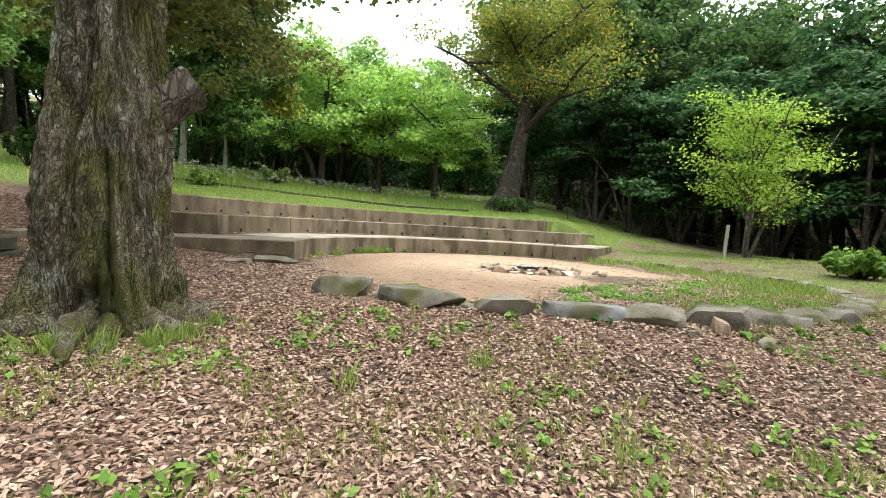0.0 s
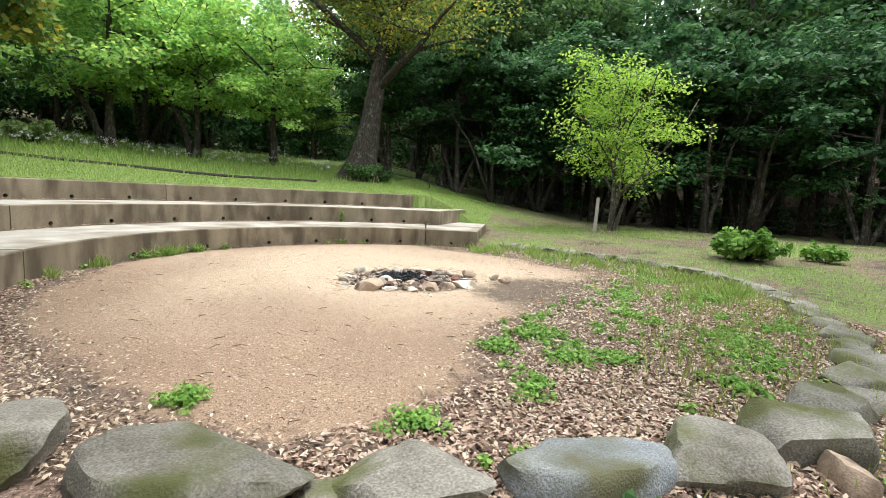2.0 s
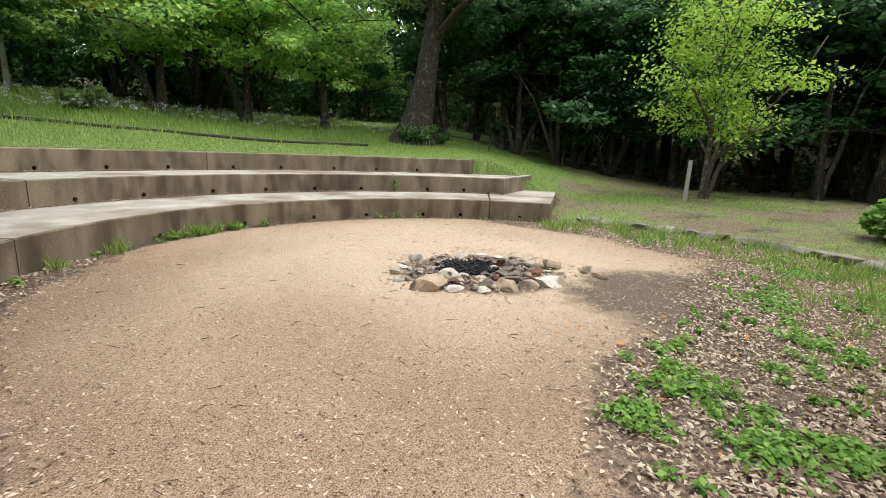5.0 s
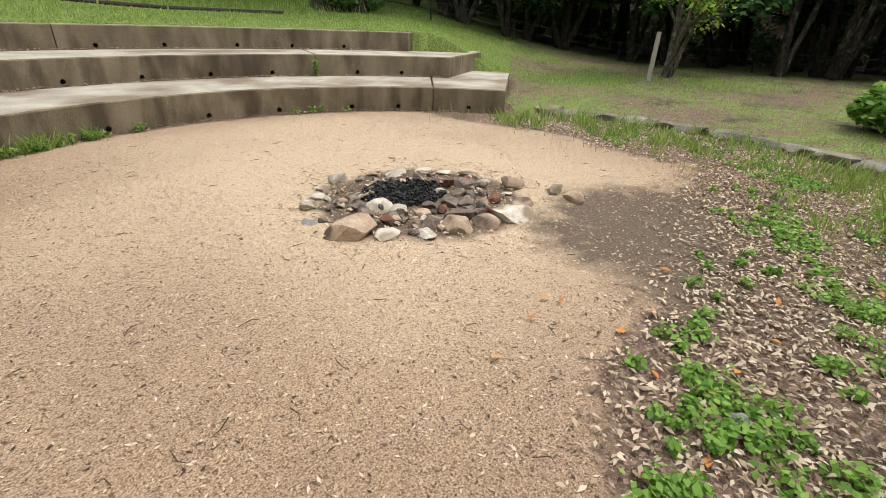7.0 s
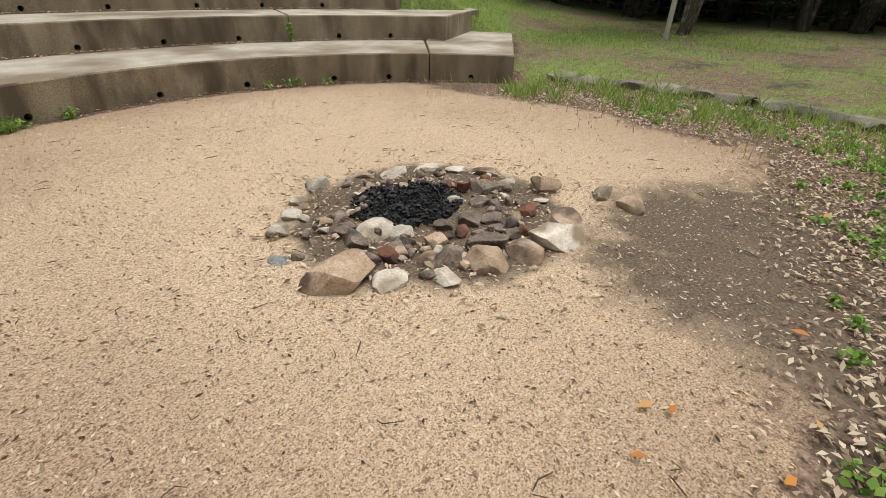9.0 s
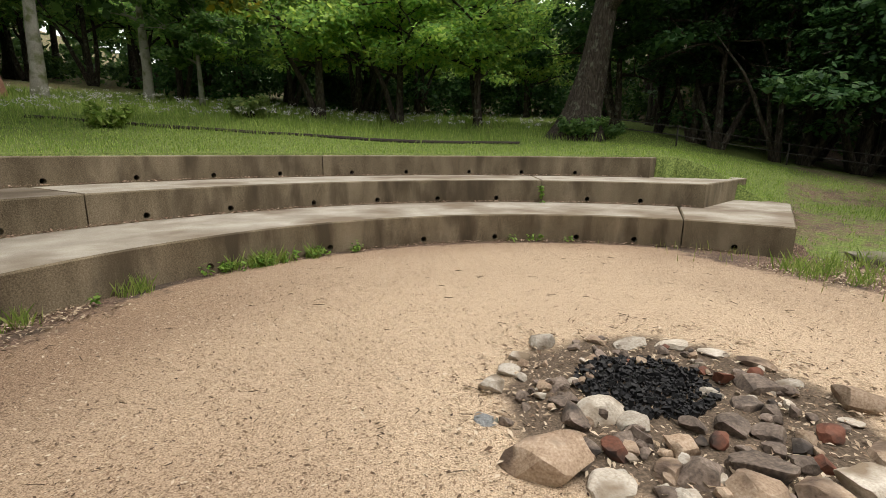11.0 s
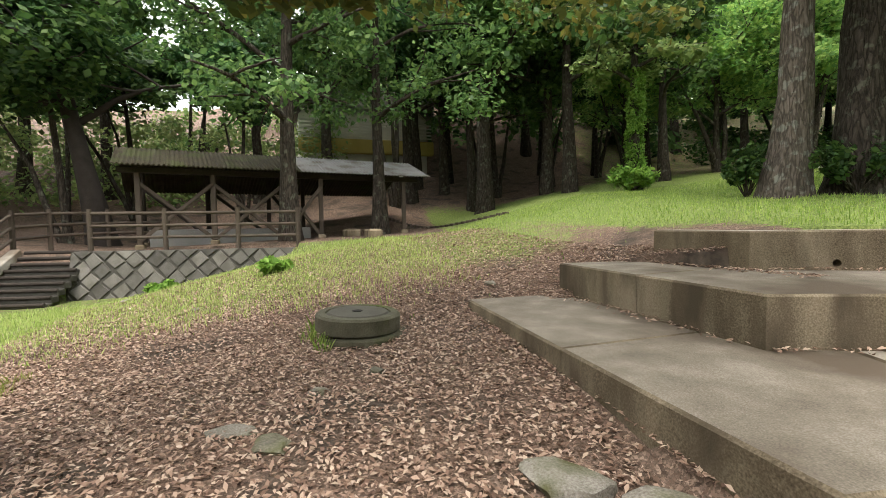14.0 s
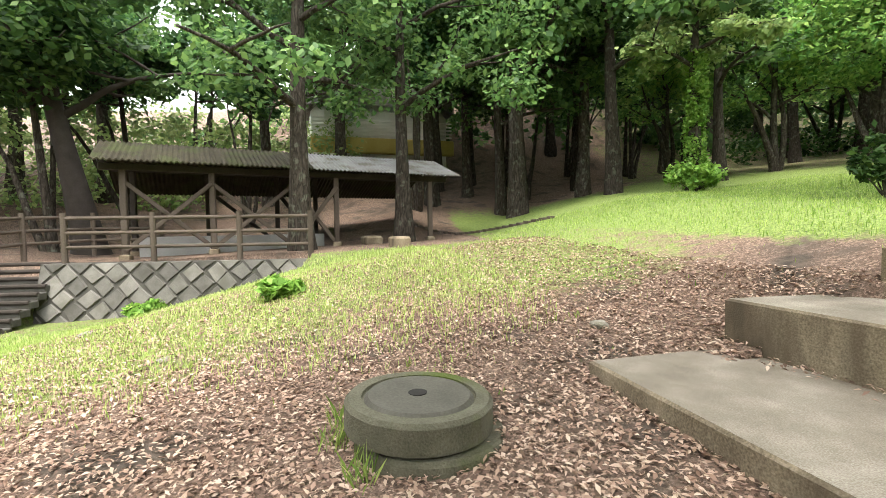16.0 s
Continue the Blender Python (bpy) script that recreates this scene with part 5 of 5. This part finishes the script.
sp1 += scatter(26000, 9.5, 20, 2, 16, lambda x, y: grassy(x, y) if polar(x, y)[0] > 5.3 else 0, 3)
blades("grass", sp1, GRASS, 0.03, 0.10, 0.011, 1, "mown and tufted green grass on the mound", "grass")
# Brightened blades stand in for sunlight falling on the west slope.
sp1b = scatter(46000, -11, -3.6, 2.5, 11.5, lambda x, y: 0.7 * step(3.8, 6.0, -x + 0.8 * noise.noise((x, y, 4))) if cover(x, y)[1] > 0.1 else 0, 14)
blades("pale_grass", sp1b, GRASS_PALE, 0.04, 0.13, 0.011, 7, "pale yellowish grass toned sunlit on the open slope", "grass", 0.7)
sp2 = scatter(90000, 1, 11, 4.5, 14.5, lambda x, y: grassy(x, y) * 1.4 if polar(x, y)[0] < 5.3 else 0, 4)
blades("yard_grass", sp2, GRASS_DRY, 0.06, 0.2, 0.009, 2, "sparse yellowing grass in the yard", "grass")
tall = scatter(26000, -10, 13, 22, 34, lambda x, y: 0.9 if polar(x, y)[0] > 13 else 0, 5)
blades("meadow_grass", tall, GRASS, 0.12, 0.38, 0.013, 3, "tall meadow grass along the crest of the mound", "grass")


def litter(name, spots, size, seed, mat=None):
    rg = np.random.default_rng(seed)
    p = np.asarray(spots, dtype=float)[:, :3]
    n = len(p)
    a = rg.uniform(0, 2 * np.pi, n)
    s = size * rg.uniform(0.6, 1.25, n)[:, None]
    tilt = rg.normal(size=(n, 2)) * 0.28
    ax = np.stack([np.cos(a), np.sin(a), tilt[:, 0]], 1)
    bx = np.stack([-np.sin(a), np.cos(a), tilt[:, 1]], 1) * 0.45
    mid = p + np.array([0, 0, 0.014]) + np.stack([np.zeros(n), np.zeros(n), rg.uniform(0, 0.015, n)], 1)
    v = np.empty((n, 4, 3))
    v[:, 0], v[:, 2] = mid - ax * s * 0.5, mid + ax * s * 0.5
    v[:, 1], v[:, 3] = mid + bx * s * 0.5 + np.array([0, 0, 0.006]), mid - bx * s * 0.5 + np.array([0, 0, 0.006])
    return tagged(new(name, quads(name, v.reshape(-1, 3), n, mat or LITTER)), "fallen brown and buff leaves strewn on the earth", "fallen leaves", kind="stuff")


def littered(x, y):
    if under_tiers(x, y):
        return 0
    s, g, k = cover(x, y)
    return max(0.0, 1 - 1.1 * s - 0.75 * g)


lit = scatter(120000, -4, 9, 1.5, 6.5, lambda x, y: littered(x, y), 11)
lit += scatter(120000, -10, 1.2, 5.0, 13.5, lambda x, y: littered(x, y), 12)
litter("leaf_litter", lit, 0.05, 21)
lit2 = scatter(150000, 0.5, 11, 4.5, 12.5, lambda x, y: littered(x, y) ** 1.7 * 0.75 if polar(x, y)[0] < 5.2 else 0, 13)
lit2 += [(x, y, 0.0, 1) for x, y in ((5.7 + q * math.cos(a), 10.0 + q * math.sin(a)) for q, a in ((random.uniform(0.5, 1.35), random.uniform(0, 6.28)) for _ in range(900)))]
litter("bleached_litter", lit2, 0.042, 22, LITTER_PALE)


# ---- shrubs, weeds and small stones ----
def shrub(x, y, r, h, leaf, label, seed, size=0.09, n=16, per=70):
    rnd = random.Random(seed)
    t = thing("shrub", label, "shrub", m=place(x, y))
    bm = bmesh.new()
    cs = []
    for k in range(n):
        a = rnd.uniform(0, 6.28)
        path = limb_path(rnd, Vector((0, 0, -0.05)), Vector((math.cos(a) * r / h, math.sin(a) * r / h, rnd.uniform(0.6, 1.4))), h * rnd.uniform(0.7, 1.15), 4, 0, 0.15)
        tube(bm, path, [0.018, 0.014, 0.011, 0.008, 0.004], 5)
        cs.append((*path[-1], r * 0.2, h * 0.2))
        cs.append((*path[-2], r * 0.22, h * 0.2))
    part("stem", bm, BARK, t)
    o = new("foliage", leaves_mesh("foliage", cs, per // 2, size, leaf, 0.8, seed))
    o.parent = t
    return t


shrub(12.9, 7.7, 0.7, 0.72, WEED, "broad-leaved green shrub at the yard's grassy edge", 1, 0.1, 34, 60)
shrub(14.4, 6.6, 0.5, 0.5, WEED, "low green shrub in the grass", 2, 0.08, 14, 40)
shrub(12.2, 22.7, 0.9, 0.9, LEAF_MID, "bushy shoots round the leaning tree's foot", 3, 0.09, 26)
shrub(13.2, 22.9, 0.7, 0.7, LEAF_MID, "bushy shoots round the leaning tree's foot", 4, 0.09, 18)
shrub(-6.1, 18.8, 0.4, 1.1, LEAF_DARK, "leafy shoots at the foot of the grey-barked tree", 5, 0.09, 22)
shrub(-4.6, 20.0, 0.6, 1.1, LEAF_DARK, "leafy shoots round the thick tree's foot", 6, 0.09, 22)
shrub(-12.8, 21.4, 0.9, 1.0, WEED, "bright shrub at the foot of the ivy-clad tree", 7, 0.12, 24)
shrub(-7.7, 8.5, 0.42, 0.32, WEED, "pale green weed bush in the grass before the wall", 8, 0.1, 14)
shrub(-11.3, 5.8, 0.45, 0.4, WEED, "low green weed bush against the stone wall", 9, 0.1, 14)
shrub(1.0, 27.5, 1.0, 0.9, LEAF_PALE, "pale meadow bush on the mound", 10, 0.1, 24)
shrub(-1.8, 22.5, 0.6, 0.6, GRASS, "tall grass tussock on the mound", 11, 0.12, 20)
ivy = []
ri = random.Random(8)
for k in range(160):
    a, z = ri.uniform(0, 6.28), ri.uniform(0.1, 4.6)
    ivy.append((-13.4 + 0.27 * math.cos(a), 22 + 0.27 * math.sin(a), land(-13.4, 22) + z, 0.16, 0.22))
tagged(new("ivy", leaves_mesh("ivy", ivy, 26, 0.09, WEED, 1.5, 9)), "green ivy clothing a tree trunk", "ivy", kind="stuff")

rq = random.Random(44)


def rosette(n, spots, size, mat, name, label, seed, height=0.05):
    cs = [(x, y, land(x, y) + height, q, height) for x, y, q in spots]
    tagged(new(name, leaves_mesh(name, cs, n, size, mat, 0.45, seed)), label, "weeds", kind="stuff")


def on_litter(x, y):
    r, a = polar(x, y)
    return r > 5.6 and not under_tiers(x, y)


def away_from_sand(x, y):
    return cover(x, y)[0] < 0.35


sp3 = []
while len(sp3) < 620:
    x, y = rq.uniform(-3.5, 8), rq.uniform(2.0, 6.2)
    if on_litter(x, y) and noise.noise((x * 0.8, y * 0.8, 3)) > -0.05:
        sp3.append((x, y, rq.uniform(0.03, 0.12)))
rosette(7, sp3, 0.036, WEED, "weeds", "small green weeds sprouting through fallen leaves", 31)
sp4 = []
for px_, py_, q in ((7.59, 7.61, .32), (6.54, 6.85, .28), (5.08, 7.0, .3), (4.71, 6.42, .2), (4.4, 7.03, .16), (6.69, 5.9, .36), (6.14, 5.5, .34), (4.01, 6.22, .18), (3.03, 6.28, .13), (2.06, 7.34, .08), (7.51, 5.63, .26), (5.04, 6.21, .18), (5.25, 5.39, .15), (8.6, 6.9, .3), (9.3, 8.0, .3)):
    for _ in range(int(10 + 60 * q)):
        sp4.append((px_ + rq.gauss(0, q * 0.55), py_ + rq.gauss(0, q * 0.55), rq.uniform(0.05, 0.11)))
while len(sp4) < 520:
    x, y = rq.uniform(2.2, 10.5), rq.uniform(4.8, 11)
    r, a = polar(x, y)
    if r < 4.8 and cover(x, y)[0] < 0.3 and noise.noise((x * 1.1, y * 1.1, 3)) > 0.05:
        sp4.append((x, y, rq.uniform(0.03, 0.08)))
rosette(30, sp4, 0.024, WEED, "clover_patch", "bright green clover patches in the yard", 32, 0.04)
sp5 = []
for k in range(30):
    p = at(R1 - rq.uniform(0.03, 0.16), rq.choice([rq.uniform(108, 135), rq.uniform(108, 135), rq.uniform(40, 168)]))
    sp5.append((p.x, p.y, rq.uniform(0.05, 0.12)))
rosette(22, sp5, 0.032, WEED, "wall_weeds", "green weeds along the foot of the lowest tier", 33, 0.07)
tuft = []
for dx, dy in ((-0.3, -0.45), (-0.1, -0.52), (-0.42, -0.3), (0.35, -0.4)):
    for _ in range(34):
        x, y = -3.36 + dx + rq.gauss(0, 0.05), 9.42 + dy + rq.gauss(0, 0.05)
        tuft.append((x, y, land(x, y), rq.uniform(0.6, 1.1)))
for k in range(46):
    if k < 16:
        p = at(R1 - 0.1, rq.choice([124, 121, 118, 115, 128, 140, 151]) + rq.uniform(-1, 1))
        x, y = p.x, p.y
    elif k < 34:
        x, y = rq.uniform(-2, 7), rq.uniform(2.2, 5.0)
    else:
        a = radians(rq.uniform(-100, 10))
        x, y = -1.1 + 0.95 * math.cos(a), 6.4 + 0.95 * math.sin(a)
    for _ in range(38):
        tuft.append((x + rq.gauss(0, 0.05), y + rq.gauss(0, 0.05), land(x, y), rq.uniform(0.6, 1.1)))
k = 0
while k < 190:
    x, y = rq.uniform(7.6, 10.9), rq.uniform(6.5, 12.4)
    r, a = polar(x, y)
    if r < 5.25 and away_from_sand(x, y) and (r > 3.9 or rq.random() < 0.2):
        k += 1
        for _ in range(22):
            tuft.append((x + rq.gauss(0, 0.06), y + rq.gauss(0, 0.06), land(x, y), rq.uniform(0.5, 1.1)))
blades("grass_tufts", tuft, GRASS, 0.08, 0.24, 0.008, 8, "long green grass tufts", "grass", 0.8)
thin = []
for k in range(4600):
    x, y = rq.uniform(-4, 8), rq.uniform(1.8, 6.3)
    if on_litter(x, y) and noise.noise((x * 0.7, y * 0.7, 13)) > 0.0:
        for _ in range(5):
            thin.append((x + rq.gauss(0, 0.03), y + rq.gauss(0, 0.03), land(x, y), rq.uniform(0.5, 1)))
blades("thin_grass", thin, GRASS_DRY, 0.06, 0.16, 0.007, 9, "thin grass growing through fallen leaves", "grass", 0.7)
fl = [(x, y, z + 0.3 + 0.15 * q, 0.12, 0.06) for x, y, z, q in scatter(520, -9, 13, 22, 31, lambda x, y: 0.9 if polar(x, y)[0] > 15 else 0, 55)]
tagged(new("wild_flowers", leaves_mesh("wild_flowers", fl, 14, 0.03, FLOWER, 1.0, 12)), "white wild flowers nodding in the meadow", "flowers", kind="stuff")

for i, (x, y, a, b_, c, t) in enumerate(((0.47, 10.24, .40, .2, .19, 15), (-0.1, 9.98, .30, .18, .10, 30), (0.56, 10.63, .17, .13, .24, 10), (-1.14, 8.57, .17, .12, .05, 30), (-1.45, 8.32, .2, .12, .05, 60), (-2.1, 9.4, .09, .07, .05, 0),
                                     (-4.36, 11.5, .12, .09, .07, 10), (-0.2, 8.9, .12, .08, .05, 50), (-1.9, 8.9, .1, .07, .05, 70), (4.55, 4.25, .14, .08, .12, 40), (2.55, 5.75, .14, .10, .10, 20), (-5.9, 7.4, .1, .08, .04, 0), (4.05, 4.62, .1, .08, .08, 0), (-8.4, 5.8, .16, .1, .06, 0))):
    rock("flat_stone", 500 + i, x, y, land(x, y) + c * 0.25, a, b_, c, t, BOULDER, "flat grey stone half sunk in fallen leaves", "stone", "loose stones")
chips = np.array(scatter(120000, 0.8, 10.6, 4.8, 14.6, lambda x, y: (0.25 + 0.75 * cover(x, y)[0]) if polar(x, y)[0] < 4.95 else 0, 61))
rgc = np.random.default_rng(4)
n = len(chips)
a = rgc.uniform(0, 2 * np.pi, n)
ln = (0.0035 + 0.014 * rgc.random(n) ** 2.5)[:, None]
ax = np.stack([np.cos(a), np.sin(a), rgc.normal(size=n) * 0.2], 1) * ln
bx = np.stack([-np.sin(a), np.cos(a), rgc.normal(size=n) * 0.2], 1) * ln * 0.4
c0 = chips[:, :3] + np.array([0, 0, 0.004])
v = np.stack([c0 - ax, c0 + bx, c0 + ax, c0 - bx], 1)
tagged(new("wood_chips", quads("wood_chips", v.reshape(-1, 3), n, CHIP)), "fine bark chips and leaf bits on the sand", "bark chips", kind="stuff")

# low dark log edging across the mound
edge = thing("log_edging", "low dark log edging set across the grassy mound", "edging")
for i in range(9):
    x0, y0 = -4.2 + i * 1.55, 23.6 - 0.18 * i
    x1, y1 = x0 + 1.5, y0 - 0.18
    one("log", (x0, y0, land(x0, y0) + 0.02), (x1, y1, land(x1, y1) + 0.02), 0.13, WOOD_DARK, edge, round_=True)
# bright fallen leaves by the litter's edge
ol = [(rq.uniform(4.4, 8.0), rq.uniform(6.2, 8.2)) for _ in range(26)]
o = litter("orange_leaves", [(x, y, land(x, y) + 0.004) for x, y in ol], 0.075, 26, LEAF_ORANGE)
o["label"] = "bright orange fallen leaves on sand and litter"
p = at(R2 - 0.05, 72.8)
tagged(new("joint_weed", leaves_mesh("joint_weed", [(p.x, p.y, Z1 + 0.12, 0.07, 0.12), (p.x - 0.05, p.y - 0.05, Z1 + 0.26, 0.06, 0.06)], 22, 0.045, WEED, 0.8, 91)), "small green weed rooted in the tier's joint", "weed")
# fallen twigs
twigs = bmesh.new()
for k in range(330):
    x, y = (rq.uniform(1.5, 8.5), rq.uniform(6.5, 13.5)) if k < 250 else (rq.uniform(-5, 4), rq.uniform(2.5, 9.5))
    if under_tiers(x, y):
        continue
    a, ln_ = rq.uniform(0, 6.28), rq.uniform(0.03, 0.11)
    z = land(x, y) + 0.012
    p0, p1 = Vector((x, y, z)), Vector((x + ln_ * math.cos(a), y + ln_ * math.sin(a), z + 0.008))
    pm = (p0 + p1) / 2 + Vector((rq.gauss(0, 0.012), rq.gauss(0, 0.012), 0.004))
    tube(twigs, [p0, pm, p1], [0.0022, 0.0028, 0.0014], 4)
tagged(part("twigs", twigs, TWIG), "thin fallen twigs on sand and leaves", "twigs", kind="stuff")
# leaves blown against the tiers
drift = []
for zt, r_, a0, a1 in ((Z1, R2, 50, 160), (Z2, R3, 57, 153), (0.0, R1, 150, 170), (0.0, R1, 45, 110)):
    for k in range(900 if zt else 260):
        p = at(r_ - abs(rq.gauss(0, 0.07)) - 0.02, rq.uniform(a0, a1))
        drift.append((p.x, p.y, zt + 0.003))
for k in range(700):
    p = Vector((rq.uniform(-3.4, 0.6), 12.1 - abs(rq.gauss(0, 0.12)), Z1)) if k < 350 else Vector((rq.uniform(-3.0, -1.0), 13.3 - abs(rq.gauss(0, 0.15)), Z2))
    if not (k < 350 and p.x > -0.7):
        drift.append((p.x, p.y, p.z + 0.003))
o = litter("drifted_leaves", drift, 0.05, 23)
o["label"] = "brown leaves drifted against the concrete tiers"

# seedlings before the boulders
for i, (a, q, c, mt) in enumerate(((221.5, 5.38, 0.10, GRASS), (233, 5.3, 0.08, WEED), (242.5, 5.15, 0.11, LEAF_MID), (258, 5.4, 0.10, WEED), (266, 5.3, 0.1, WEED), (276, 5.35, 0.12, WEED))):
    p = at(q, a)
    shrub(p.x, p.y, 0.08, 0.13, mt, "leafy green seedling at the foot of a boulder", 60 + i, 0.05, 4, 10)
